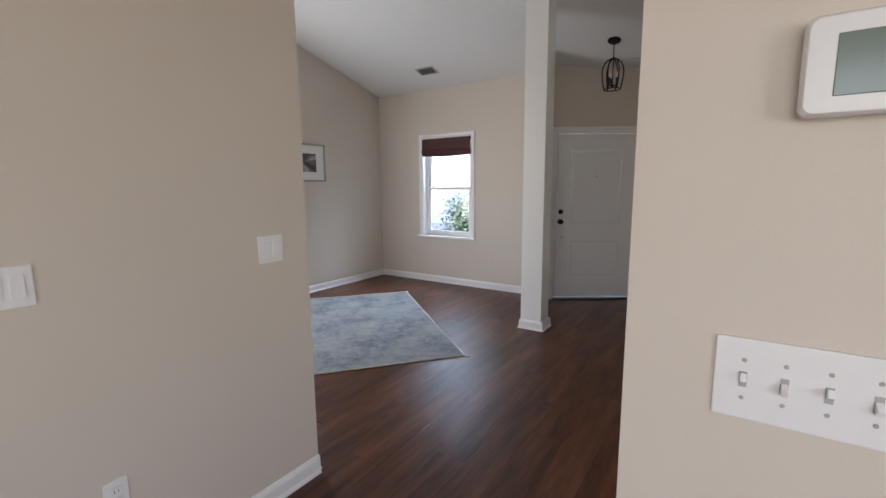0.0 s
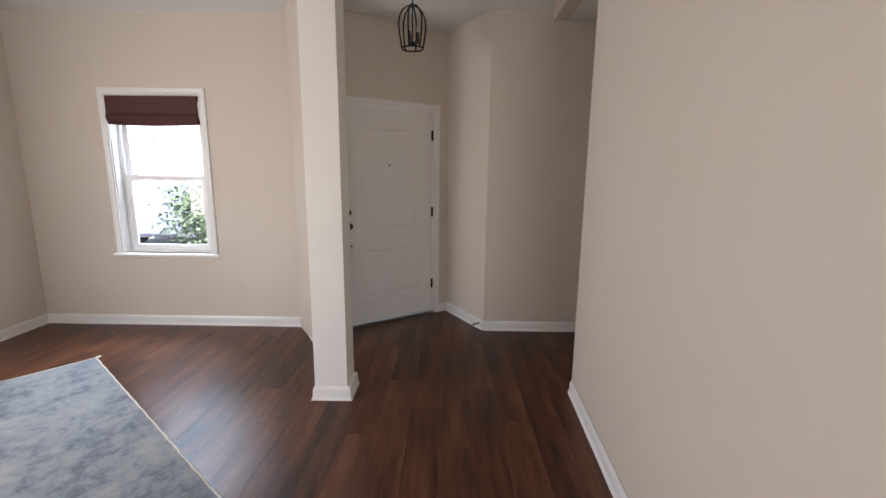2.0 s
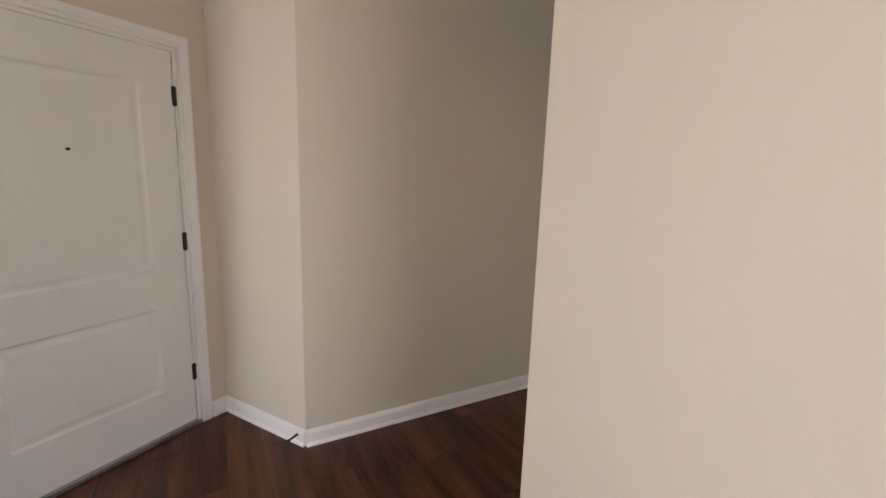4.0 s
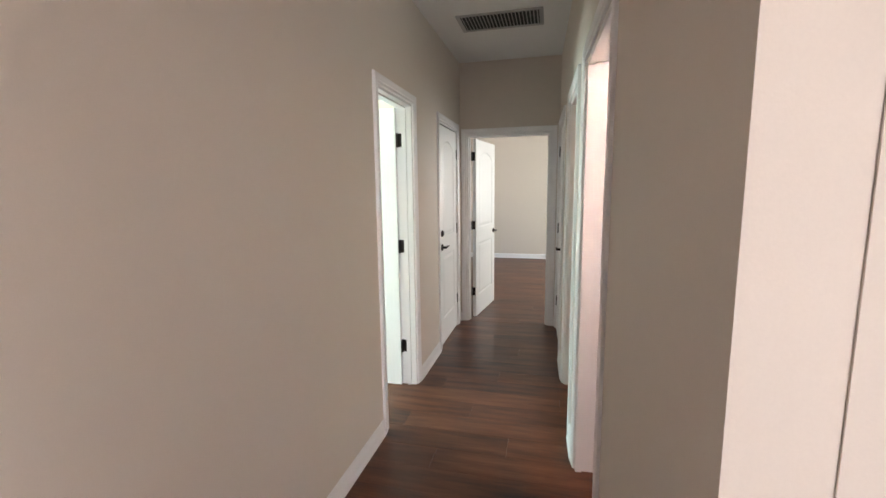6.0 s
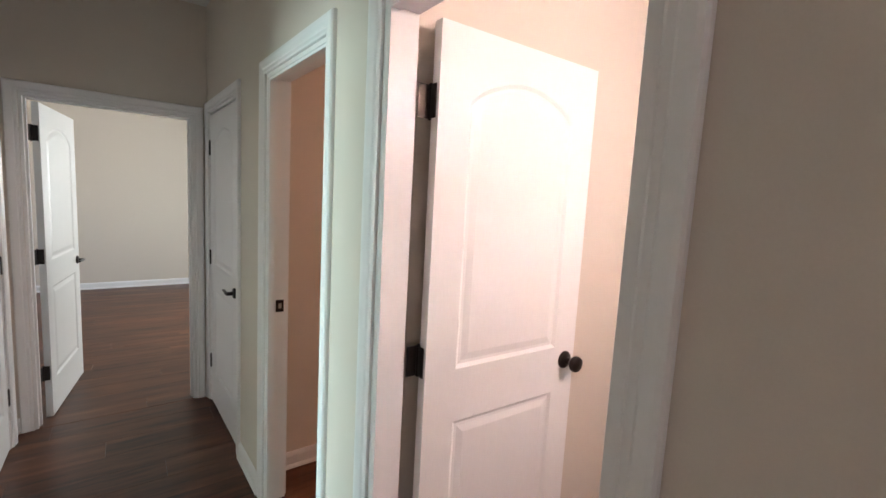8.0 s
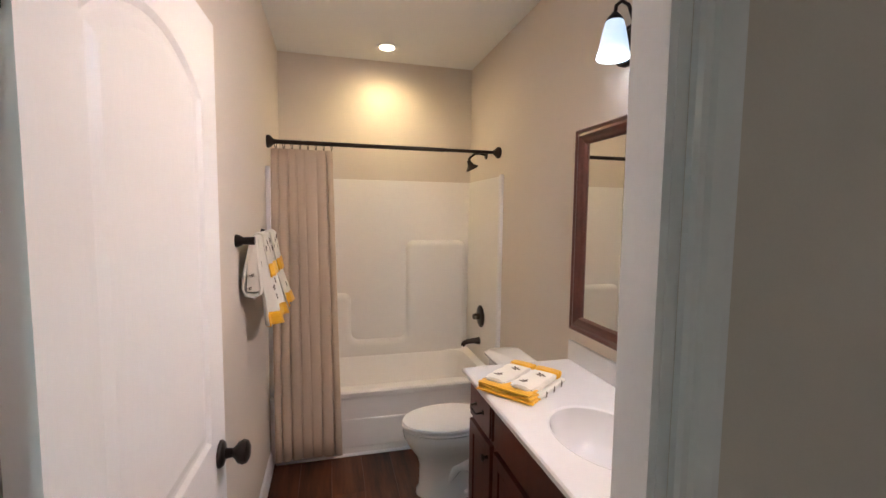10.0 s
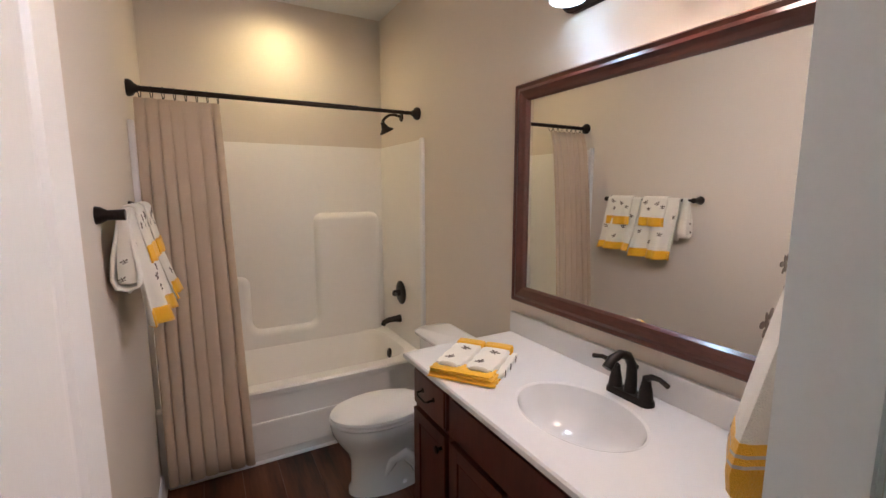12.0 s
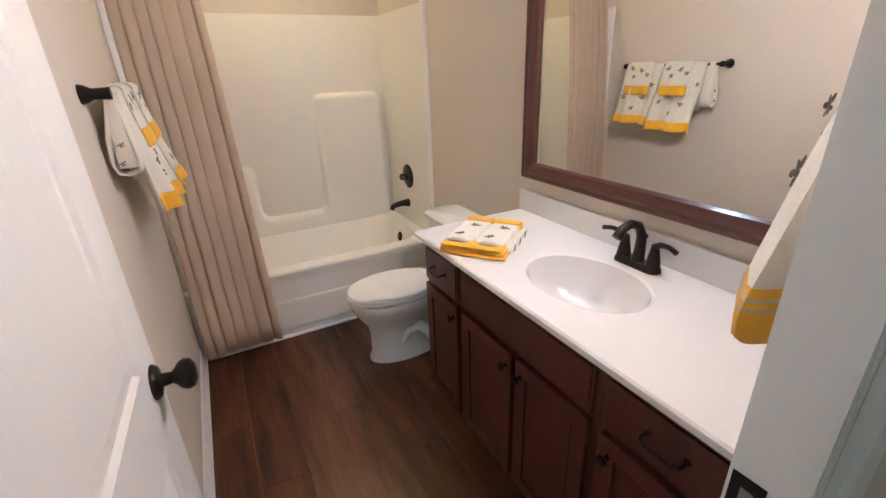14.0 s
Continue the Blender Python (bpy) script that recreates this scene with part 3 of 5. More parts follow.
# ---- bathroom ----
tub = thing("bathtub", pose(BX0, BY0, 0), "white acrylic bathtub with molded three-wall surround", "bathtub")
L, W, WS, H = BX1 - BX0, 0.757, 0.70, 0.43


def rounded(x0, x1, y0, y1, r, z, n=6):
    pts = []
    for cx, cy, a0 in ((x1 - r, y1 - r, 0), (x0 + r, y1 - r, 90), (x0 + r, y0 + r, 180), (x1 - r, y0 + r, 270)):
        pts += [Vector((cx + r * math.cos(radians(a0 + 90 * i / n)), cy + r * math.sin(radians(a0 + 90 * i / n)), z)) for i in range(n + 1)]
    return pts


def open_bowl(rings):
    b = loft(rings, cap=False)
    b.verts.ensure_lookup_table()
    n = len(rings[0])
    b.faces.new(b.verts[len(b.verts) - n:])
    return b


bm = box(0.001, L - 0.001, W - 0.05, W - 0.004, 0.0, H - 0.03, 0.008)
bm = box(0.06, L - 0.06, W - 0.02, W + 0.004, 0.05, 0.24, 0.012, bm)
part("apron", bm, ACRYLIC, tub)
rings = [rounded(0.001, L - 0.001, 0.001, W + 0.012, 0.012, H - 0.045), rounded(0.001, L - 0.001, 0.001, W + 0.016, 0.012, H - 0.012), rounded(0.006, L - 0.006, 0.006, W + 0.008, 0.012, H),
         rounded(0.085, L - 0.085, 0.065, W - 0.075, 0.15, H), rounded(0.10, L - 0.10, 0.08, W - 0.09, 0.15, H - 0.022), rounded(0.15, L - 0.17, 0.13, W - 0.14, 0.15, 0.14), rounded(0.22, L - 0.26, 0.18, W - 0.19, 0.12, 0.09)]
part("basin", open_bowl(rings), ACRYLIC, tub, smooth=True)
bm = box(0.001, L - 0.001, 0.001, 0.018, H, 1.82, 0.005)
part("surround_back", bm, ACRYLIC, tub, smooth=True)


def soft_corners(poly, r, n=6):
    """An outline in x and z with every corner rounded by r."""
    out, k = [], len(poly)
    for i in range(k):
        p, q, e = Vector(poly[i - 1]), Vector(poly[i]), Vector(poly[(i + 1) % k])
        a, b = q + (p - q).normalized() * r, q + (e - q).normalized() * r
        for j in range(n + 1):
            u = j / n
            out.append(tuple(a * (1 - u) ** 2 + q * 2 * u * (1 - u) + b * u * u))
    return out


outline = soft_corners([(0.05, H - 0.06), (L - 0.03, H - 0.06), (L - 0.03, 0.93), (0.985, 0.93), (0.985, 0.545), (0.545, 0.545), (0.545, 1.345), (0.05, 1.345)], 0.075)
rings = [[Vector((x, y, z)) for x, z in shrink(outline, d)] for d, y in ((0.0, 0.012), (0.004, 0.035), (0.014, 0.056), (0.030, 0.068), (0.046, 0.070))]
part("surround_relief", loft(rings), ACRYLIC, tub, "moulded shelf relief with rounded edges", True)
part("floor_trim", loft([[Vector((x, W - 0.004 + y, z)) for y, z in ((0, 0), (0.014, 0), (0.012, 0.008), (0.006, 0.013), (0, 0.014))] for x in (0.03, L - 0.03)]), PLASTIC, tub, "white quarter-round at the floor")
for x0, x1 in ((0.001, 0.018), (L - 0.018, L - 0.001)):
    part("surround_side", box(x0, x1, 0.018, WS, H, 1.82, 0.005), ACRYLIC, tub)
for x0, x1 in ((0.0, 0.024), (L - 0.024, L)):
    part("flange", box(x0, x1, WS + 0.001, WS + 0.035, H, 1.83, 0.006), PLASTIC, tub, "bright white edge strip of the surround")
part("drain_overflow", lathe([(0, 0), (0.034, 0), (0.034, 0.008), (0.028, 0.012), (0, 0.012)], 20), BRONZE, tub, "dark bronze overflow plate", True, pose(0.112, 0.37, 0.335, 0, 80, 0))

valve = thing("shower_valve", pose(BX0 + 0.019, 1.70, 0.775, 0, 90, 0), "dark bronze shower valve on the tub wall", "valve")
part("plate", lathe([(0, 0), (0.085, 0), (0.085, 0.004), (0.075, 0.010), (0.03, 0.014), (0, 0.014)], 28), BRONZE, valve, smooth=True)
bm = lathe([(0, 0.012), (0.026, 0.012), (0.022, 0.055), (0.018, 0.062), (0, 0.062)], 20)
part("lever", tube([(0, 0, 0.05), (0.0, 0.04, 0.056), (-0.01, 0.085, 0.06)], 0.008, 8, bm, [0.011, 0.009, 0.006]), BRONZE, valve, smooth=True)
spout = thing("tub_spout", pose(BX0 + 0.019, 1.675, 0.575), "dark bronze tub spout", "spout")
part("body", tube([(0, 0, 0), (0.012, 0, 0), (0.04, 0, 0.002), (0.09, 0, 0.0), (0.125, 0, -0.012), (0.135, 0, -0.034)], 0.02, 14, None, [0.030, 0.028, 0.022, 0.020, 0.019, 0.017]), BRONZE, spout, smooth=True)
head = thing("wall_shower", pose(BX0, 1.71, 2.0), "dark bronze shower head on a bent arm", "shower head")
part("escutcheon", lathe([(0, 0), (0.03, 0), (0.026, 0.008), (0, 0.012)], 18), BRONZE, head, "", True, pose(0, 0, 0, 0, 90, 0))
part("arm", tube([(0, 0, 0), (0.05, 0, 0.012), (0.09, 0, 0.008), (0.125, 0, -0.018), (0.14, 0, -0.04)], 0.0095, 10), BRONZE, head, smooth=True)
part("bell", lathe([(0, 0), (0.014, 0), (0.016, -0.02), (0.028, -0.045), (0.048, -0.062), (0.05, -0.072), (0, -0.072)], 24), BRONZE, head, "", True, pose(0.142, 0, -0.042, 0, 28, 0))

rod = thing("shower_curtain_rod", pose(BX0, 1.972, 1.985), "dark bronze tension rod across the tub", "curtain rod")
part("bar", tube([(0.01, 0, 0), (0.40, 0, 0)], 0.0115, 12, tube([(0.40, 0, 0), (L - 0.01, 0, 0)], 0.0135, 12)), BRONZE, rod, smooth=True)
for x, r in ((0.0, 90), (L, -90)):
    part("flange", lathe([(0, 0), (0.038, 0), (0.040, 0.012), (0.034, 0.024), (0.022, 0.034), (0.016, 0.045), (0, 0.045)], 24), BRONZE, rod, "", True, pose(x, 0, 0, 0, r, 0))

cur = thing("shower_curtain", pose(0, 0, 0), "taupe cloth shower curtain drawn aside in deep folds", "shower curtain")
rows, NX, NZ = [], 150, 16
for j in range(NZ + 1):
    z = 0.06 + (1.945 - 0.06) * j / NZ
    k = j / NZ
    row = []
    for i in range(NX + 1):
        u = i / NX
        x = 2.045 - u * (0.385 - 0.03 * k) - 0.012 * (1 - k)
        wide = 7 * u + 0.25 * math.sin(5.1 * u) + 0.10 * math.sin(11 * u + 1.5 * k)
        amp = (0.016 + 0.020 * (1 - k)) * (0.8 + 0.35 * math.sin(7.3 * u + 0.6))
        y = 1.966 + 0.180 * (1 - k) ** 0.6 + amp * (abs(math.sin(math.pi * wide)) ** 0.75 - 0.35)
        x += 0.008 * math.sin(2 * math.pi * wide) * (1 - 0.5 * k)
        row.append(Vector((x, y, z)))
    rows.append(row)
part("cloth", loft(rows, cap=False, closed=False), CURTAIN, cur, smooth="cloth")
md = cur.children[0].modifiers.new("thickness", "SOLIDIFY")
md.thickness = 0.002
for i in range(8):
    x = 2.02 - 0.047 * i
    part("ring", tube([(x + 0.004 * math.sin(a), 1.972 + 0.018 * math.sin(a), 1.972 + 0.028 * math.cos(a)) for a in [2 * math.pi * k / 14 for k in range(15)]], 0.0022, 6), BRONZE, cur, "thin dark metal curtain ring")

# toilet, facing +x
toi = thing("toilet", pose(BX0 + 0.02, 2.55, 0), "white porcelain two-piece toilet with closed lid", "toilet")


def egg(cx, rx, ry, z, n=28, back=None):
    out = []
    for i in range(n):
        a = 2 * math.pi * i / n
        c, s = math.cos(a), math.sin(a)
        x = cx + (rx if c > 0 else (back or rx)) * c
        out.append(Vector((x, ry * s, z)))
    return out


part("bowl", loft([egg(0.46, 0.205, 0.105, 0.0, back=0.26), egg(0.46, 0.205, 0.102, 0.025, back=0.26), egg(0.46, 0.190, 0.092, 0.05, back=0.25), egg(0.46, 0.188, 0.092, 0.17, back=0.25), egg(0.465, 0.198, 0.104, 0.22, back=0.26), egg(0.475, 0.228, 0.138, 0.275, back=0.27), egg(0.485, 0.248, 0.165, 0.33, back=0.28), egg(0.49, 0.252, 0.172, 0.368, back=0.28), egg(0.49, 0.248, 0.168, 0.383, back=0.28)]), PORCELAIN, toi, smooth=True)
part("seat", loft([egg(0.49, 0.244, 0.160, 0.387, back=0.25), egg(0.49, 0.256, 0.172, 0.391, back=0.25), egg(0.49, 0.256, 0.172, 0.400, back=0.25), egg(0.49, 0.246, 0.162, 0.405, back=0.25)]), PLASTIC, toi, smooth=True)
part("lid", loft([egg(0.49, 0.244, 0.160, 0.410, back=0.25), egg(0.49, 0.255, 0.171, 0.414, back=0.25), egg(0.49, 0.251, 0.167, 0.424, back=0.25), egg(0.49, 0.21, 0.135, 0.431, back=0.22), egg(0.49, 0.05, 0.04, 0.434, back=0.05)]), PLASTIC, toi, smooth=True)
part("tank", loft([rounded(0.03, 0.18, -0.15, 0.15, 0.03, 0.37), rounded(0.01, 0.19, -0.165, 0.165, 0.035, 0.45), rounded(0.0, 0.195, -0.175, 0.175, 0.04, 0.705)]), PORCELAIN, toi, smooth=True)
part("tank_lid", loft([rounded(-0.005, 0.215, -0.188, 0.188, 0.055, 0.707), rounded(-0.01, 0.222, -0.194, 0.194, 0.06, 0.716), rounded(-0.01, 0.222, -0.194, 0.194, 0.06, 0.728), rounded(0.0, 0.205, -0.178, 0.178, 0.05, 0.739)]), PORCELAIN, toi, smooth=True)
for s in (-1, 1):
    part("trapway", tube([(0.30, s * 0.070, 0.05), (0.34, s * 0.088, 0.13), (0.40, s * 0.090, 0.19), (0.46, s * 0.082, 0.17), (0.50, s * 0.070, 0.09)], 0.03, 10, None, [0.035, 0.036, 0.034, 0.03, 0.02]), PORCELAIN, toi, "", True)
    part("bolt_cap", lathe([(0, 0), (0.014, 0), (0.013, 0.012), (0.006, 0.018), (0, 0.018)], 14), PLASTIC, toi, "", True, pose(0.40, s * 0.095, 0.025))

# vanity cabinets
VY0, VF, VT = 2.985, 1.075, 0.838   # near edge, front face, top


def front_slab(y0, y1, z0, z1, fx, flat):
    """The backing board of a cabinet front; a flat one carries its own raised field."""
    b = box(fx, fx + 0.012, y0, y1, z0, z1, 0.002)
    if flat:
        b = box(fx + 0.006, fx + 0.019, y0 + 0.006, y1 - 0.006, z0 + 0.006, z1 - 0.006, 0.004, b)
    return b


def shaker_frame(y0, y1, z0, z1, fx, parent):
    """Stiles, rails and the raised panel of a framed cabinet door."""
    w = 0.05
    for name, a, c, d, e in (("stile", y0, y0 + w, z0, z1), ("stile", y1 - w, y1, z0, z1), ("rail", y0 + w, y1 - w, z0, z0 + w), ("rail", y0 + w, y1 - w, z1 - w, z1)):
        part(name, box(fx + 0.011, fx + 0.019, a, c, d, e, 0.002), CHERRY, parent)
    part("panel", box(fx + 0.010, fx + 0.015, y0 + w + 0.006, y1 - w - 0.006, z0 + w + 0.006, z1 - w - 0.006, 0.003), CHERRY, parent)


def small_knob(x, y, z, parent):
    part("knob", lathe([(0, 0), (0.008, 0), (0.006, 0.010), (0.008, 0.014), (0.015, 0.020), (0.014, 0.026), (0, 0.029)], 14), BRONZE, parent, "dark bronze cabinet knob", True, pose(x, y, z, 0, 90, 0))


def bail(x, y, z, parent):
    b = tube([(0, -0.045, 0), (0.024, -0.045, -0.003), (0.028, -0.03, -0.010), (0.028, 0.03, -0.010), (0.024, 0.045, -0.003), (0, 0.045, 0)], 0.0045, 8)
    for s in (-1, 1):
        b = lathe([(0, 0), (0.010, 0), (0.008, 0.004), (0, 0.005)], 12, b, pose(0, s * 0.045, 0, 0, 90, 0))
    part("drawer_pull", b, BRONZE, parent, "dark bronze bail pull", True, pose(x, y, z))


def cabinet(y0, y1, fronts, label):
    c = thing("vanity_cabinet", pose(0, 0, 0), label, "cabinet", "vanity cabinets")
    bm = box(BX0 + 0.002, VF - 0.021, y0, y1, 0.09, 0.70)
    bm = box(VF - 0.021, VF - 0.001, y0, y1, 0.09, VT, bm=bm)
    part("body", bm, CHERRY, c)
    part("toe_kick", box(BX0 + 0.002, VF - 0.07, y0 + 0.001, y1 - 0.001, 0.0, 0.09), CHERRY, c)
    for kind, a, b_, z0, z1, hy in fronts:
        f = part("drawer_front" if kind != "door" else "cabinet_door", front_slab(a, b_, z0, z1, VF, kind != "door"), CHERRY, c)
        if kind == "door":
            shaker_frame(a, b_, z0, z1, VF, f)
            small_knob(VF + 0.019, hy, z1 - 0.055, f)
        elif kind == "drawer":
            bail(VF + 0.019, (a + b_) / 2, (z0 + z1) / 2 + 0.008, f)
    return c


cabinet(VY0, 3.272, [("drawer", 3.0, 3.258, 0.655, 0.805, 0), ("door", 3.0, 3.258, 0.115, 0.635, 3.235)], "narrow dark cherry vanity cabinet with drawer over door")
cabinet(3.273, 3.940, [("panel", 3.295, 3.92, 0.655, 0.805, 0), ("door", 3.295, 3.600, 0.115, 0.635, 3.572), ("door", 3.622, 3.920, 0.115, 0.635, 3.65)], "dark cherry sink base cabinet with two doors")
cabinet(3.941, 4.302, [("drawer", 3.96, 4.285, 0.655, 0.805, 0), ("door", 3.96, 4.285, 0.115, 0.635, 3.99)], "dark cherry vanity cabinet with bronze bail pull")

# counter with oval bowl
CX, CY, RX, RY, CT = 0.865, 3.655, 0.152, 0.205, 0.862
top = thing("bathroom_counter", pose(0, 0, 0), "white cultured marble vanity top with oval basin", "countertop")
cx0, cx1, cy0, cy1 = BX0 + 0.002, 1.125, 2.97, 4.325
N = 48
oval = [(CX + RX * math.cos(2 * math.pi * i / N), CY + RY * math.sin(2 * math.pi * i / N)) for i in range(N)]


def to_edge(px, py, inset=0.0):
    dx, dy = px - CX, py - CY
    k = min(((cx1 - inset if dx > 0 else cx0 + inset) - CX) / dx if abs(dx) > 1e-9 else 1e9, ((cy1 - inset if dy > 0 else cy0 + inset) - CY) / dy if abs(dy) > 1e-9 else 1e9)
    return (CX + dx * k, CY + dy * k)


corners = [(cx1, cy1), (cx0, cy1), (cx0, cy0), (cx1, cy0)]
angles = sorted({round(2 * math.pi * i / N, 6) for i in range(N)} | {round(math.atan2(y - CY, x - CX) % (2 * math.pi), 6) for x, y in corners})
edge0, edge1, in0 = [], [], []
for a in angles:
    # the oval's own parameter for this bearing, so that corners keep true
    ca, sa = math.cos(a), math.sin(a)
    k = 1 / math.hypot(ca / RX, sa / RY)
    in0.append(Vector((CX + ca * k, CY + sa * k, CT)))
    ex, ey = to_edge(CX + ca, CY + sa)
    fx_, fy_ = to_edge(CX + ca, CY + sa, 0.006)
    edge0.append(Vector((ex, ey, CT - 0.006)))
    edge1.append(Vector((fx_, fy_, CT)))
low = [Vector((p.x, p.y, 0.840)) for p in edge0]


def bowl_ring(k, z):
    return [Vector((CX + (p.x - CX) * k, CY + (p.y - CY) * k, z)) for p in in0]


part("slab", loft([low, edge0, edge1, bowl_ring(1.05, CT), bowl_ring(1.0, CT - 0.004)], cap=False), COUNTER, top)
part("basin", open_bowl([bowl_ring(1.0, CT - 0.004), bowl_ring(0.97, CT - 0.02), bowl_ring(0.90, CT - 0.06), bowl_ring(0.76, CT - 0.105), bowl_ring(0.52, CT - 0.132), bowl_ring(0.2, CT - 0.142), bowl_ring(0.08, CT - 0.143)]), COUNTER, top, smooth=True)
part("backsplash", box(cx0, cx0 + 0.02, cy0, cy1, CT, CT + 0.095, 0.004), COUNTER, top)
part("drain", lathe([(0, 0), (0.03, 0), (0.028, 0.004), (0.012, 0.002), (0, 0.002)], 20), BRONZE, top, "dark drain ring", True, pose(CX - 0.02, CY, CT - 0.142))

fau = thing("faucet", pose(0.655, 3.672, CT + 0.001), "oil-rubbed bronze two-handle centerset faucet", "faucet")
part("base", loft([rounded(-0.028, 0.028, -0.082, 0.082, 0.026, 0), rounded(-0.027, 0.027, -0.081, 0.081, 0.026, 0.012), rounded(-0.022, 0.022, -0.074, 0.074, 0.021, 0.020)]), BRONZE, fau, smooth=True)
part("spout", tube([(0, 0, 0.015), (-0.004, 0, 0.06), (-0.002, 0, 0.105), (0.02, 0, 0.14), (0.055, 0, 0.152), (0.09, 0, 0.142), (0.112, 0, 0.118)], 0.015, 14, None, [0.021, 0.017, 0.0155, 0.0145, 0.014, 0.0145, 0.016]), BRONZE, fau, smooth=True)
for s in (-1, 1):
    bm = lathe([(0, 0.015), (0.023, 0.015), (0.020, 0.04), (0.013, 0.075), (0.012, 0.088), (0, 0.092)], 18)
    bm.transform(Matrix.Translation((0, s * 0.055, 0)))
    part("lever_handle", tube([(0, s * 0.055, 0.082), (0.004, s * 0.075, 0.096), (0.010, s * 0.105, 0.100), (0.018, s * 0.135, 0.094)], 0.008, 10, bm, [0.012, 0.009, 0.0075, 0.008]), BRONZE, fau, smooth=True)
part("pop_up_rod", tube([(-0.024, 0, 0.0), (-0.024, 0, 0.09)], 0.003, 6, lathe([(0, 0.088), (0.007, 0.09), (0.007, 0.1), (0, 0.104)], 10, None, pose(-0.024, 0, 0))), BRONZE, fau, smooth=True)

# framed mirror
MY0, MY1, MZ0, MZ1 = 2.99, 4.20, 1.018, 1.947
mir = thing("wall_mirror", pose(BX0, 0, 0), "large mirror in a dark mahogany moulded frame", "mirror")
FR = [(0.0, 0.004), (0.0, 0.030), (0.006, 0.036), (0.018, 0.030), (0.030, 0.034), (0.045, 0.026), (0.060, 0.022), (0.068, 0.012), (0.068, 0.004)]
fr = []
for y, z, sy, sz in ((MY0, MZ0, 1, 1), (MY1, MZ0, -1, 1), (MY1, MZ1, -1, -1), (MY0, MZ1, 1, -1)):
    fr.append([Vector((d, y + sy * u, z + sz * u)) for u, d in FR])
fr.append(fr[0])
part("frame", loft(fr, cap=False), MAHOGANY, mir)
part("mirror_glass", box(0.002, 0.008, MY0 + 0.06, MY1 - 0.06, MZ0 + 0.06, MZ1 - 0.06), MIRROR, mir, "clear silvered glass")

# light bar over the mirror
bar = thing("vanity_light", pose(BX0, 3.66, 2.215), "dark bronze three-shade vanity light above the mirror", "wall lamp")
plate = [[Vector((d, y, z)) for y, z in [(0.36 * sx + r * math.cos(radians(a)), r * math.sin(radians(a))) for sx, a0 in ((1, -90), (-1, 90)) for a in range(a0, a0 + 181, 15)]] for d, r in ((0.002, 0.075), (0.016, 0.075), (0.022, 0.067), (0.022, 0.055), (0.026, 0.05))]
part("back_plate", loft(plate), BRONZE, bar)
for dy, mat, lab in ((-0.30, COOL_GLOW, "lit cool white glass shade"), (-0.02, FROST, "unlit frosted glass shade"), (0.26, WARM_GLOW, "brightly lit warm glass shade")):
    a = part("arm", tube([(0.02, dy, 0.0), (0.03, dy, 0.07), (0.055, dy, 0.125), (0.085, dy, 0.135), (0.108, dy, 0.115), (0.112, dy, 0.085)], 0.007, 10), BRONZE, bar, smooth=True)
    part("socket_cup", lathe([(0, 0.09), (0.010, 0.09), (0.026, 0.072), (0.034, 0.058), (0, 0.058)], 18), BRONZE, a, "", True, pose(0.112, dy, 0))
    part("shade", lathe([(0.028, 0.060), (0.032, 0.060), (0.040, 0.03), (0.052, -0.03), (0.060, -0.075), (0.058, -0.075), (0.050, -0.03), (0.038, 0.03), (0.028, 0.058)], 24), mat, a, lab, True, pose(0.112, dy, 0))

can = thing("can_light", pose(1.30, 1.62, BATH_H), "lit recessed ceiling light with white trim", "ceiling lamp")
part("trim", lathe([(0.060, 0.0), (0.085, 0.0), (0.085, -0.006), (0.078, -0.009), (0.060, -0.004)], 32), PLASTIC, can, smooth=True)
part("bulb", lathe([(0, -0.001), (0.060, -0.001), (0.05, -0.008), (0.02, -0.012), (0, -0.012)], 24), CAN_GLOW, can, "glowing warm bulb face", True)

# towels


def motif(bm, p, out, up, size):
    """A small flat insect: body and two spread wings, lying on a cloth at p; out: the cloth's normal, up: the way it heads."""
    side = up.cross(out).normalized()
    for dx, dy, w, h, a in ((0.0, 0.0, 0.30, 0.9, 0.0), (0.42, 0.15, 0.55, 0.28, 0.35), (-0.42, 0.15, 0.55, 0.28, -0.35), (0.3, -0.25, 0.35, 0.2, -0.5), (-0.3, -0.25, 0.35, 0.2, 0.5)):
        pts = []
        for i in range(8):
            t = 2 * math.pi * i / 8
            u, v = w * 0.5 * math.cos(t), h * 0.5 * math.sin(t)
            pts.append((dx + u * math.cos(a) - v * math.sin(a), dy + u * math.sin(a) + v * math.cos(a)))
        bm = loft([[p + size * (u * side + v * up) + out * d for u, v in pts] for d in (0.0004, 0.0016)], bm=bm)
    return bm


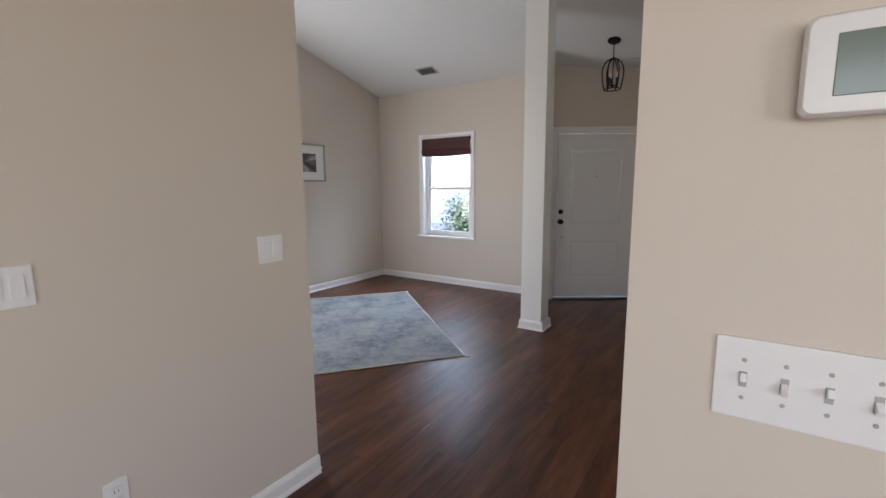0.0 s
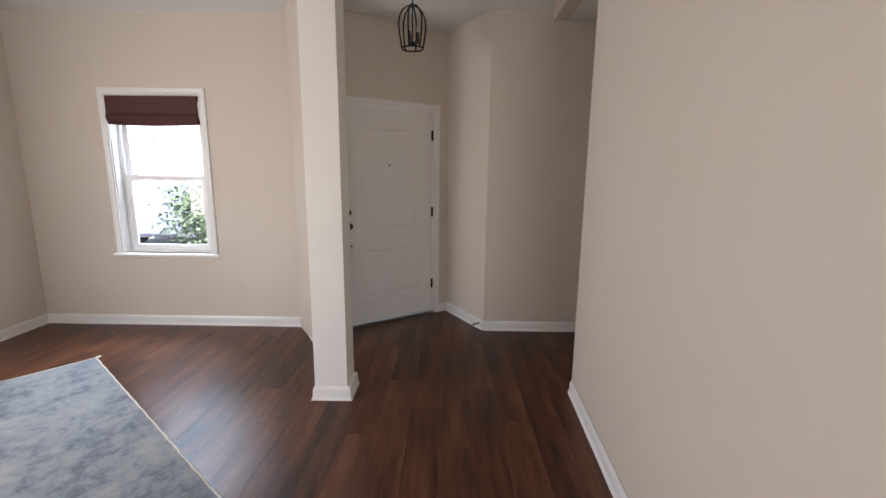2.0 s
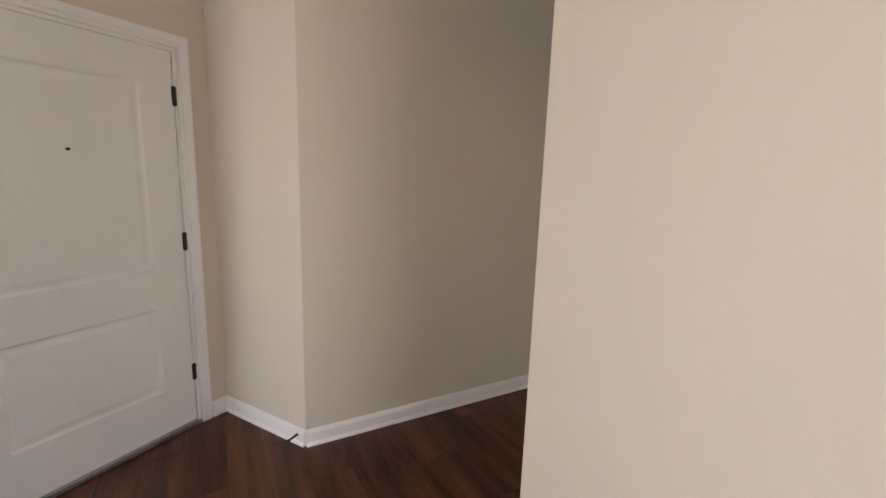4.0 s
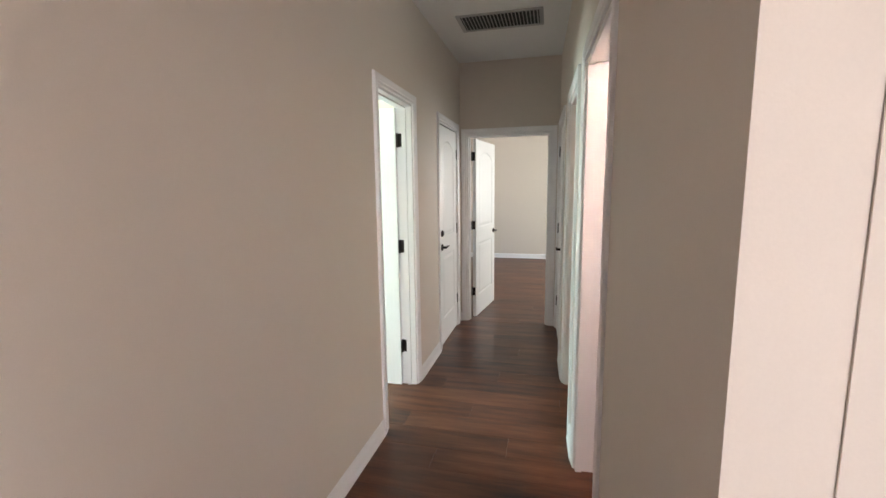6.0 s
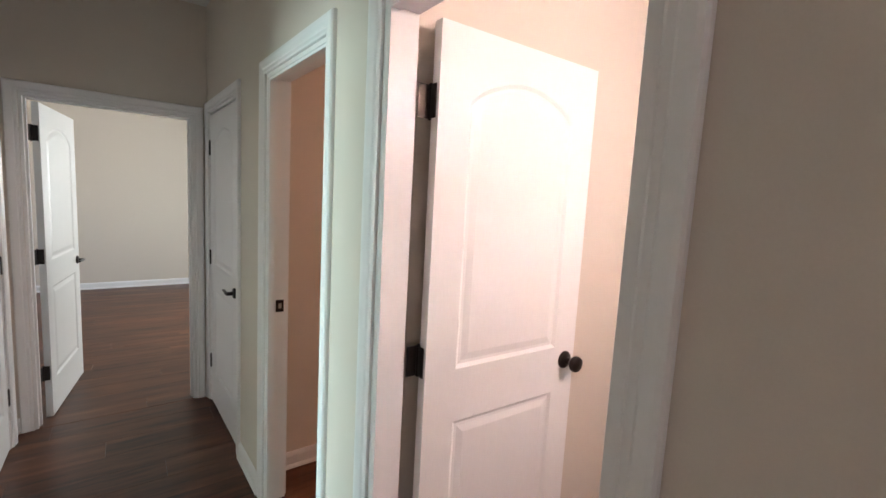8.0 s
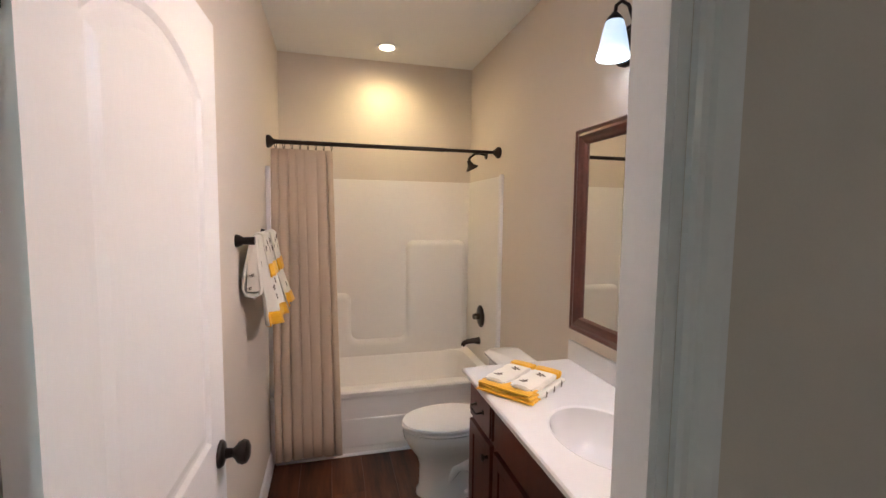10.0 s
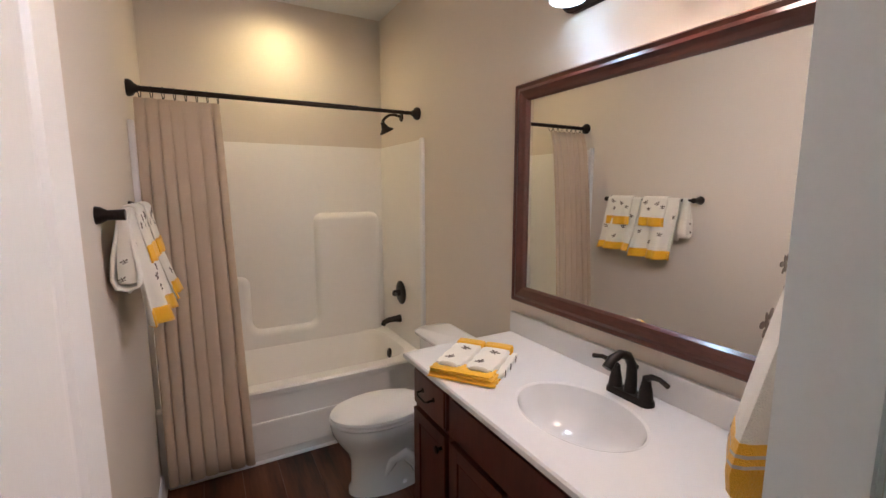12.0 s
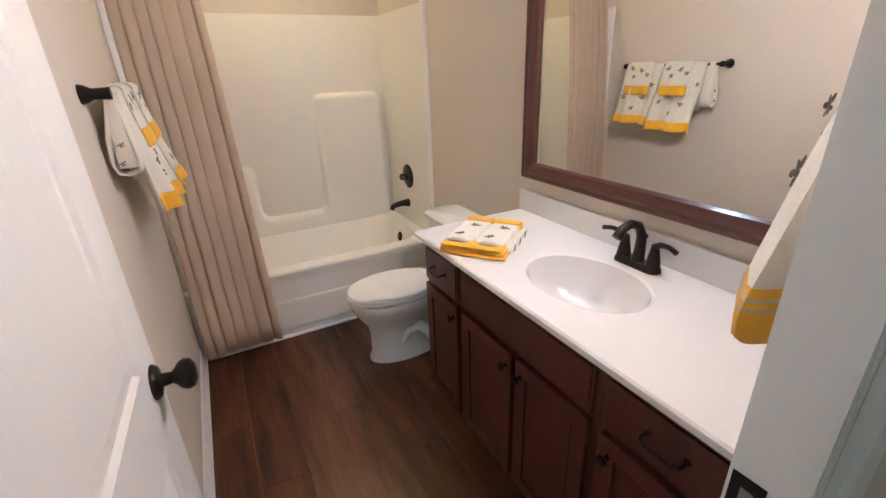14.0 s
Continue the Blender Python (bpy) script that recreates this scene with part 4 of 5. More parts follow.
def towel_sheet(name, y0, y1, bar_x, bar_z, front, back, r, flare, label, seed, hem_h, skew=0.0, wave=0.012, motifs=7):
    """A towel over a bar that runs along y and faces -x; front and back: how far it hangs; flare: how far it stands out below."""
    rng = random.Random(seed)
    ph = rng.random() * 6

    def at(u, s, off=0.0):
        """The cloth's place: u across, s down the front (negative: over the bar and down the back)."""
        y = y0 + (y1 - y0) * u
        if s >= 0:
            k = s / front
            fold = wave * k * math.sin(2 * math.pi * 1.6 * u + ph) + 0.4 * wave * k * math.sin(2 * math.pi * 3.7 * u + 2 * ph)
            return Vector((bar_x - r - off - flare * k ** 1.25 - fold, y + skew * k + 0.006 * k * math.sin(5 * k + ph), bar_z - s))
        turn = math.pi * r
        if s > -turn:
            a = -s / r
            return Vector((bar_x - (r + off) * math.cos(a), y, bar_z + (r + off) * math.sin(a)))
        d = -s - turn
        return Vector((bar_x + r + off - 0.3 * r * min(1.0, d / 0.05), y + 0.3 * skew * d / max(back, 0.01), bar_z - d))

    n = 22
    downs = [-math.pi * r - back * (1 - i / 6) for i in range(6)] + [-math.pi * r * (1 - i / 7) for i in range(7)] + [front * i / 16 for i in range(17)]
    t = thing(name, pose(0, 0, 0), label, "towel", "bathroom towels")
    cloth = part("cloth", loft([[at(i / n, d) for i in range(n + 1)] for d in downs], cap=False, closed=False), TOWEL, t, smooth="cloth")
    hem = part("hem", loft([[at(i / n, front - hem_h + (hem_h + 0.003) * j / 4, 0.0035) for i in range(n + 1)] for j in range(5)], cap=False, closed=False), YELLOW, t, "golden yellow woven hem", "cloth")
    for ob, th in ((cloth, 0.006), (hem, 0.0075)):
        md = ob.modifiers.new("thickness", "SOLIDIFY")
        md.thickness, md.offset = th, 0.0
    mb, grid = None, [(0.18, 0.10), (0.62, 0.16), (0.85, 0.30), (0.34, 0.38), (0.12, 0.55), (0.70, 0.56), (0.45, 0.72)]
    for u, k in grid[:motifs]:
        u, k = u + rng.uniform(-0.06, 0.06), k + rng.uniform(-0.03, 0.03)
        p, q, e = at(u, k * front), at(u, k * front + 0.01), at(u + 0.02, k * front)
        up = (p - q).normalized()
        out = up.cross(e - p).normalized()
        if out.x > 0:
            out = -out
        up = (up + (e - p).normalized() * rng.uniform(-0.7, 0.7)).normalized()
        mb = motif(mb, p + out * 0.0035, out, up, 0.030)
    tagged(part("motif", mb, INK, t, "small dark printed insect motifs"), kind="stuff")
    return t


BARX, BARZ = 2.012, 1.44
rail = thing("towel_bar", pose(0, 0, 0), "dark bronze towel bar on the bathroom wall", "towel bar")
part("rail", tube([(BARX, 2.92, BARZ), (BARX, 2.258, BARZ)], 0.0085, 12), BRONZE, rail, smooth=True)
for y in (2.92, 2.258):
    part("bracket", tube([(BX1, y, BARZ), (BX1 - 0.012, y, BARZ), (BX1 - 0.03, y, BARZ), (BARX - 0.014, y, BARZ)], 0.016, 14, None, [0.027, 0.025, 0.015, 0.017]), BRONZE, rail, smooth=True)
towel_sheet("hanging_towel", 2.565, 2.835, BARX, BARZ, 0.385, 0.26, 0.013, 0.055, "white terry towel with yellow hem hung on the bar", 3, 0.055, -0.03, 0.030)
towel_sheet("hanging_towel", 2.278, 2.555, BARX, BARZ, 0.355, 0.25, 0.013, 0.075, "white terry towel with yellow hem folded over the bar", 5, 0.050, -0.03, 0.026)
towel_sheet("hand_towel", 2.578, 2.755, BARX, BARZ, 0.172, 0.12, 0.023, 0.030, "small white towel with yellow hem laid over a larger towel", 7, 0.055, -0.004, 0.008, 4)
towel_sheet("hand_towel", 2.302, 2.492, BARX, BARZ, 0.175, 0.12, 0.023, 0.032, "small white towel with yellow hem laid over a larger towel", 9, 0.055, -0.004, 0.008, 4)

# washcloth hung in a loose pocket from the end of the bar
lp = thing("looped_washcloth", pose(BARX, 2.865, BARZ), "white washcloth with dark motifs looped over the towel bar", "towel", "bathroom towels")
rows = []
for k, (x, z, hy) in enumerate(((-0.013, 0.0, 0.016), (-0.016, -0.06, 0.022), (-0.026, -0.13, 0.027), (-0.032, -0.195, 0.030), (-0.026, -0.228, 0.031), (0.004, -0.240, 0.031), (0.034, -0.232, 0.030), (0.044, -0.20, 0.029), (0.036, -0.13, 0.026), (0.022, -0.06, 0.020), (0.013, 0.0, 0.016), (0.008, 0.011, 0.016), (0.0, 0.014, 0.016), (-0.008, 0.011, 0.016), (-0.013, 0.0, 0.016))):
    rows.append([Vector((x + 0.004 * math.sin(3.1 * j + k), hy * (j / 4 - 1), z + 0.003 * math.sin(2.3 * j))) for j in range(9)])
cloth = part("cloth", loft(rows, cap=False, closed=False), TOWEL, lp, smooth="cloth")
md = cloth.modifiers.new("thickness", "SOLIDIFY")
md.thickness = 0.007
mb = None
for x, z in ((0.004, -0.145), (0.014, -0.20)):
    mb = motif(mb, Vector((x, 0.032, z)), Vector((0, 1, 0)), Vector((0.4, 0, 0.9)).normalized(), 0.017)
part("tail", loft([[Vector((x, 0.020 + dy, z)) for x, dy in ((-w, 0), (0.0, 0.006), (w, 0), (w, -0.012), (-w, -0.012))] for z, w in ((-0.005, 0.010), (-0.08, 0.018), (-0.16, 0.026), (-0.215, 0.026))]), TOWEL, lp, "hanging cloth end", True)
tagged(part("motif", mb, INK, lp), kind="stuff")

# folded towels on the counter
fold = thing("folded_towels", pose(0.955, 3.235, CT + 0.001, 0, 0, 37), "folded white towels with yellow borders stacked on the counter", "towel", "bathroom towels")


def slab_fold(x0, x1, y0, y1, z0, z1, seed, bm=None):
    """A folded layer of cloth with soft, slightly wavy edges."""
    rings = []
    for i in range(9):
        x = x0 + (x1 - x0) * i / 8
        wv, e = 0.003 * math.sin(2.1 * i + seed), (0.004 if i in (0, 8) else 0.0)
        zc, h = (z0 + z1) / 2, (z1 - z0) / 2 - e
        rings.append([Vector((x, (y0 + y1) / 2 + wv + ((y1 - y0) / 2 - e) * cy, zc + h * cz)) for cy, cz in ((-0.96, -1), (-1, -0.3), (-0.985, 0.5), (-0.93, 0.92), (-0.5, 1.0), (0, 1.03), (0.5, 1.0), (0.93, 0.92), (0.985, 0.5), (1, -0.3), (0.96, -1))])
    return loft(rings, bm=bm)


# the lower towel: a white body whose yellow end is folded in layers towards the room
part("lower_towel", slab_fold(-0.15, 0.085, -0.120, 0.128, 0.0, 0.022, 1), TOWEL, fold, "white terry with dark motifs", True)
for k, (x0, x1, z0, z1) in enumerate(((0.07, 0.150, 0.0, 0.013), (0.072, 0.143, 0.0135, 0.026), (0.07, 0.147, 0.0265, 0.039))):
    part("border", slab_fold(x0, x1, -0.122 + 0.004 * k, 0.124 - 0.006 * k, z0, z1, k), YELLOW, fold, "yellow folded border", True)
# two strips lie side by side on it
for y, seed in ((-0.058, 1), (0.056, 2)):
    f = part("folded_towel", slab_fold(-0.105, 0.105, y - 0.052, y + 0.052, 0.0225, 0.048, seed), TOWEL, fold, "white terry with dark motifs", True)
    part("border", slab_fold(-0.150, -0.100, y - 0.054, y + 0.054, 0.0225, 0.050, seed), YELLOW, fold, "yellow border", True)
    part("ribbon", tube([(0.108, y - 0.034, 0.034), (0.114, y - 0.018, 0.045), (0.116, y, 0.047), (0.114, y + 0.018, 0.045), (0.108, y + 0.034, 0.034)], 0.008, 8), FRINGE, fold, "tan embroidered edge", True)
    mb = motif(None, Vector((-0.045, y + 0.008, 0.0486)), Vector((0, 0, 1)), Vector((-0.8, 0.5, 0)).normalized(), 0.034)
    mb = motif(mb, Vector((0.055, y - 0.014, 0.0486)), Vector((0, 0, 1)), Vector((-0.6, -0.7, 0)).normalized(), 0.028)
    tagged(part("motif", mb, INK, f), kind="stuff")
mb = None
for x, z in ((-0.10, 0.012), (-0.03, 0.010), (0.04, 0.012)):
    mb = motif(mb, Vector((x, 0.130, z)), Vector((0, 1, 0)), Vector((1, 0, 0.2)).normalized(), 0.02)
tagged(part("motif", mb, INK, fold), kind="stuff")

# towel gathered in a ring on the wall by the door
hang = thing("ring_towel", pose(1.03, BATH_F - 0.063, 0.04), "white towel with yellow band hanging from a ring", "towel", "bathroom towels")


def gathered(z, hw, d, n=32):
    return [Vector((hw * math.cos(2 * math.pi * i / n) + 0.004 * math.sin(5 * i), d * math.sin(2 * math.pi * i / n) * (1 + 0.18 * math.cos(7 * 2 * math.pi * i / n)), z)) for i in range(n)]


part("cloth", loft([gathered(1.53, 0.028, 0.02), gathered(1.47, 0.034, 0.022), gathered(1.38, 0.085, 0.032), gathered(1.28, 0.150, 0.040), gathered(1.20, 0.200, 0.044), gathered(1.172, 0.218, 0.045)]), TOWEL, hang, smooth=True)
part("band", loft([gathered(1.172, 0.219, 0.046), gathered(1.165, 0.222, 0.047), gathered(1.135, 0.234, 0.047), gathered(1.105, 0.228, 0.046), gathered(1.088, 0.205, 0.040), gathered(1.082, 0.15, 0.030)]), YELLOW, hang, "golden yellow band", True)
for z, hw in ((1.158, 0.2250), (1.146, 0.2297)):
    part("stripe", loft([gathered(z + dz, hw + 0.0012 - 0.12 * dz, 0.0482) for dz in (0.0022, -0.0022)], cap=False), FRINGE, hang, "thin pale woven stripe", True)
mb = None
for u, z, hw, size in ((0.62, 1.29, 0.145, 0.040), (0.45, 1.22, 0.188, 0.045), (0.55, 1.37, 0.092, 0.030), (0.05, 1.33, 0.118, 0.036), (-0.35, 1.24, 0.176, 0.042)):
    out = Vector((0.25 * u, -1, 0)).normalized()
    mb = motif(mb, Vector((hw * u, -0.042 * math.sqrt(1 - u * u) - 0.006, z)), out, Vector((0.3, 0.075 * u, 0.95)).normalized(), size)
tagged(part("motif", mb, INK, hang, "brown printed insect motifs"), kind="stuff")
ring = thing("towel_ring", pose(1.03, BATH_F, 1.57), "dark bronze towel ring on the wall", "towel ring")
part("ring", tube([(0.075 * math.sin(a), -0.05, 0.075 * math.cos(a)) for a in [2 * math.pi * k / 24 for k in range(25)]], 0.004, 8), BRONZE, ring, smooth=True)
part("mount", lathe([(0, 0), (0.025, 0), (0.022, 0.012), (0.010, 0.02), (0.009, 0.055), (0, 0.058)], 16), BRONZE, ring, "", True, pose(0, 0, 0.075, 90, 0, 0))

# latch plates on the jambs
for x, y, z, r in ((1.3345, 4.350, 1.005, 0), (3.0525, 4.40, 0.985, 180)):
    sp = thing("strike_plate", pose(x, y, z, 0, 0, r), "dark bronze strike plate on the white jamb", "strike plate", kind="structure")
    part("plate", box(0.0, 0.002, -0.018, 0.018, -0.029, 0.029, 0.0008), BRONZE, sp)
    part("latch_hole", box(0.0018, 0.0026, -0.006, 0.008, -0.012, 0.012), BRASS, sp, "pale latch opening")

# ---- living room and entry ----
wx0, wx1, wz0, wz1 = win
window = thing("window_1", pose(0, YW, 0), "white vinyl double-hung window in a painted casing", "window", kind="structure")
part("casing", casing(None, wx0 + 0.004, wx1 - 0.004, wz1 - 0.004, 0, -1, wz0), TRIM, window)
part("sill", box(wx0 - 0.075, wx1 + 0.075, -0.045, 0.06, wz0 - 0.028, wz0, 0.006), TRIM, window, "white painted wooden sill")
bm = box(wx0, wx0 + 0.012, 0.002, 0.075, wz0, wz1)
bm = box(wx1 - 0.012, wx1, 0.002, 0.075, wz0, wz1, bm=bm)
bm = box(wx0 + 0.012, wx1 - 0.012, 0.002, 0.075, wz1 - 0.012, wz1, bm=bm)
part("reveal", bm, TRIM, window)


def sash(name, z0, z1, y0, y1, grille):
    a, b, r = wx0 + 0.045, wx1 - 0.045, 0.042
    bm = box(a, a + r, y0, y1, z0, z1, 0.003)
    bm = box(b - r, b, y0, y1, z0, z1, 0.003, bm)
    bm = box(a + r, b - r, y0, y1, z0, z0 + r, 0.003, bm)
    bm = box(a + r, b - r, y0, y1, z1 - r, z1, 0.003, bm)
    f = part(name, bm, VINYL, window)
    g = part("pane", box(a + r - 0.004, b - r + 0.004, (y0 + y1) / 2 - 0.002, (y0 + y1) / 2 + 0.002, z0 + r - 0.004, z1 - r + 0.004), GLASS, f)
    g.visible_shadow = False
    if grille:
        for k in (1, 2):
            x = a + r + (b - a - 2 * r) * k / 3
            part("grille_bar", box(x - 0.007, x + 0.007, (y0 + y1) / 2 + 0.003, (y0 + y1) / 2 + 0.009, z0 + r, z1 - r), VINYL, f)
    return f


bm = box(wx0 + 0.012, wx0 + 0.045, 0.075, 0.138, wz0, wz1, 0.003)
bm = box(wx1 - 0.045, wx1 - 0.012, 0.075, 0.138, wz0, wz1, 0.003, bm)
bm = box(wx0 + 0.045, wx1 - 0.045, 0.075, 0.138, wz0, wz0 + 0.03, 0.003, bm)
bm = box(wx0 + 0.045, wx1 - 0.045, 0.075, 0.138, wz1 - 0.03, wz1, 0.003, bm)
part("frame", bm, VINYL, window)
low_sash = sash("lower_sash", wz0 + 0.03, 1.405, 0.080, 0.104, False)
sash("upper_sash", 1.365, wz1 - 0.03, 0.108, 0.132, True)
part("lock", box(-0.02, 0.02, -0.012, 0.0, 0.0, 0.012, 0.003), BRONZE, low_sash, "small dark sash lock", False, pose(wx0 + 0.14, 0.08, 1.405))

shade_ = thing("roman_shade", pose(0, YW, 0), "dark brown woven roman shade drawn up", "window blind")
sx0, sx1 = wx0 + 0.014, wx1 - 0.014
part("valance", box(sx0, sx1, -0.030, -0.012, 1.945, wz1 - 0.014, 0.004), BLIND, shade_)
for k, (zt, zb, off) in enumerate(((1.945, 1.885, 0.0), (1.915, 1.865, 0.012), (1.895, 1.850, 0.022))):
    rr = []
    for x in [sx0 + (sx1 - sx0) * i / 8 for i in range(9)]:
        sag = 0.006 * math.sin(math.pi * (x - sx0) / (sx1 - sx0)) * k
        rr.append([Vector((x, -0.034 + off, zt)), Vector((x, -0.044 + off, (zt + zb) / 2 - sag)), Vector((x, -0.032 + off, zb - sag)), Vector((x, -0.018 + off, zb - sag + 0.006)), Vector((x, -0.014 + off, zt))])
    part("fold", loft(rr), BLIND, shade_, smooth=True)
part("head_rail", box(sx0, sx1, -0.012, 0.03, wz1 - 0.05, wz1 - 0.014), BLIND, shade_)

rug = thing("area_rug", pose(-1.395, 3.29, 0.001, 0, 0, 140.5), "grey-blue distressed area rug with cream binding on the floor", "rug")
rows = []
RL, RW = 2.33, 1.50
for i in range(41):
    rows.append([Vector((RL * i / 40, RW * j / 26, 0.009 + 0.003 * noise.noise(Vector((i * 0.12, j * 0.12, 3))))) for j in range(27)])
bm = loft(rows, cap=False, closed=False)
part("rug_face", bm, RUG, rug, smooth=True)
bm = None
for pts in ([(RL * i / 40, -0.004 + 0.002 * math.sin(i * 2.1), 0.006) for i in range(41)], [(RL * i / 40, RW + 0.004, 0.006) for i in range(41)], [(-0.004 + 0.002 * math.sin(i * 1.7), RW * i / 30, 0.006) for i in range(31)], [(RL + 0.004, RW * i / 30, 0.006) for i in range(31)]):
    bm = tube(pts, 0.006, 6, bm)
part("binding", bm, FRINGE, rug, "cream stitched binding", True)
for cx, cy, a in ((0, 0, 225), (RL, 0, 315), (RL, RW, 45), (0, RW, 135)):
    t = None
    for k in range(5):
        b = radians(a - 24 + 12 * k)
        t = tube([(cx, cy, 0.006), (cx + 0.03 * math.cos(b), cy + 0.03 * math.sin(b), 0.005), (cx + 0.05 * math.cos(b + 0.15), cy + 0.05 * math.sin(b + 0.15), 0.003)], 0.003, 5, t)
    part("tassel", t, FRINGE, rug, "short corner tassel")

pic = thing("framed_picture", pose(XW, 4.03, 1.735), "framed dark abstract print with wide white mat", "picture")
py, pz = 0.375, 0.245
fr = []
for y, z, sy, sz in ((-py, -pz, 1, 1), (py, -pz, -1, 1), (py, pz, -1, -1), (-py, pz, 1, -1)):
    fr.append([Vector((d, y + sy * u, z + sz * u)) for u, d in ((0, 0.002), (0, 0.026), (0.006, 0.030), (0.018, 0.026), (0.022, 0.012), (0.022, 0.002))])
fr.append(fr[0])
part("frame", loft(fr, cap=False), SILVER, pic)
part("mat_board", box(0.002, 0.010, -py + 0.02, py - 0.02, -pz + 0.02, pz - 0.02), PAPER, pic, "white mat board")
part("print", box(0.0105, 0.0125, -0.225, 0.225, -0.118, 0.118), PRINT, pic, "dark abstract print")

slope = math.degrees(math.atan(VAULT))


def vent(m, w, d, label, n, lift=0.02):
    v = thing("ceiling_vent", m, label, "vent")
    bm = box(-w / 2, w / 2, -d / 2, -d / 2 + lift, -0.008, 0, 0.002)
    bm = box(-w / 2, w / 2, d / 2 - lift, d / 2, -0.008, 0, 0.002, bm)
    bm = box(-w / 2, -w / 2 + lift, -d / 2 + lift, d / 2 - lift, -0.008, 0, 0.002, bm)
    bm = box(w / 2 - lift, w / 2, -d / 2 + lift, d / 2 - lift, -0.008, 0, 0.002, bm)
    part("frame", bm, VENT, v)
    # no duct is built: this dark sheet holds its shade as colour
    part("backing", box(-w / 2 + lift, w / 2 - lift, -d / 2 + lift, d / 2 - lift, -0.002, -0.0005), DARK, v, "dark sheet in place of the shaded duct behind the slats")
    for k in range(n):
        y = -d / 2 + lift + (d - 2 * lift) * (k + 0.5) / n
        s = box(-w / 2 + lift, w / 2 - lift, -0.005, 0.005, -0.0006, 0.0006)
        part("slat", s, VENT, v, "", False, pose(0, y, -0.005, 35, 0, 0))
    return v


vent(pose(-3.045, 5.105, CEIL_H + (YW - 5.105) * VAULT - 0.001, -slope, 0, 0), 0.27, 0.17, "grey metal ceiling register with slats", 8)
vent(pose(3.39, 4.98, HALL_H - 0.001), 0.34, 0.64, "white return air grille in the hall ceiling", 22, 0.03)

lan = thing("pendant_lantern", pose(-0.735, 5.18, 0), "black iron open-cage lantern hanging from the ceiling", "pendant lamp")
ZC = CEIL_H + (YW - 5.18) * VAULT
part("canopy", lathe([(0, 0.004), (0.064, 0.0), (0.064, -0.010), (0.052, -0.022), (0.012, -0.03), (0, -0.03)], 24), BLACK, lan, "", True, pose(0, 0, ZC, -slope, 0, 0))
bm = tube([(0, 0, ZC - 0.02), (0, 0, 2.71)], 0.0055, 8)
bm = lathe([(0, 0.0), (0.02, 0.0), (0.02, 0.008), (0.008, 0.02), (0, 0.02)], 12, bm, pose(0, 0, 2.70))
part("stem", bm, BLACK, lan)
for k in range(6):
    a = 2 * math.pi * k / 6 + 0.3
    prof = [(0.012, 2.705), (0.045, 2.695), (0.078, 2.665), (0.100, 2.615), (0.106, 2.57), (0.098, 2.49), (0.082, 2.405)]
    part("rib", tube([(r * math.cos(a), r * math.sin(a), z) for r, z in prof], 0.0065, 6), BLACK, lan, smooth=True)
part("bottom_ring", tube([(0.082 * math.cos(a), 0.082 * math.sin(a), 2.40) for a in [2 * math.pi * k / 24 for k in range(25)]], 0.006, 6), BLACK, lan)
bm = tube([(0, 0, 2.705), (0, 0, 2.435)], 0.005, 8)
bm = lathe([(0, -0.02), (0.012, -0.012), (0.03, 0.0), (0.012, 0.012), (0, 0.012)], 14, bm, pose(0, 0, 2.44))
part("spindle", bm, BLACK, lan)
for k in range(3):
    a = 2 * math.pi * k / 3
    x, y = 0.042 * math.cos(a), 0.042 * math.sin(a)
    c = part("candle_arm", tube([(0, 0, 2.435), (x * 0.6, y * 0.6, 2.428), (x, y, 2.44)], 0.004, 6), BLACK, lan)
    part("candle_sleeve", lathe([(0, 0), (0.015, 0), (0.011, 0.006), (0.011, 0.075), (0, 0.075)], 12), WAX, c, "", False, pose(x, y, 2.44))
    part("bulb", lathe([(0, 0), (0.008, 0.004), (0.013, 0.02), (0.008, 0.045), (0.002, 0.06), (0, 0.06)], 12), FROST, c, "unlit flame-shaped bulb", True, pose(x, y, 2.515))


def plate(name, m, w, h, label, toggles=(), kind="toggle"):
    """A cover plate in the x-z plane facing -y."""
    p = thing(name, m, label, "light switch" if kind != "outlet" else "outlet")
    part("cover", box(-w / 2, w / 2, -0.006, 0, -h / 2, h / 2, 0.003), PLASTIC, p)
    for x, up in toggles:
        if kind == "toggle":
            s = part("slot", box(x - 0.005, x + 0.005, -0.0068, -0.005, -0.012, 0.012), VENT, p)
            part("toggle", box(-0.004, 0.004, -0.016, 0.0, -0.006, 0.006, 0.0015), PLASTIC, s, "", False, pose(x, -0.005, 0.0, -28 * up, 0, 0))
            for z in (0.030, -0.030):
                part("screw", lathe([(0, 0), (0.0033, 0), (0.0028, 0.0012), (0, 0.0014)], 10), VENT, p, "", False, pose(x, -0.006, z, 90, 0, 0))
        elif kind == "rocker":
            part("rocker", box(x - 0.016, x + 0.016, -0.010, -0.005, -0.033, 0.033, 0.002), PLASTIC, p, "", False, pose(0, 0, 0, 2 * up, 0, 0))
        else:
            for z in (0.019, -0.019):
                s = part("socket", box(x - 0.016, x + 0.016, -0.009, -0.005, z - 0.014, z + 0.014, 0.003), PLASTIC, p)
                # raised dark blocks, coloured like the shade inside real slots
                part("slots", box(x - 0.007, x - 0.005, -0.0094, -0.0086, z - 0.004, z + 0.005, 0, box(x + 0.005, x + 0.007, -0.0094, -0.0086, z - 0.004, z + 0.005)), DARK, s)
    return p


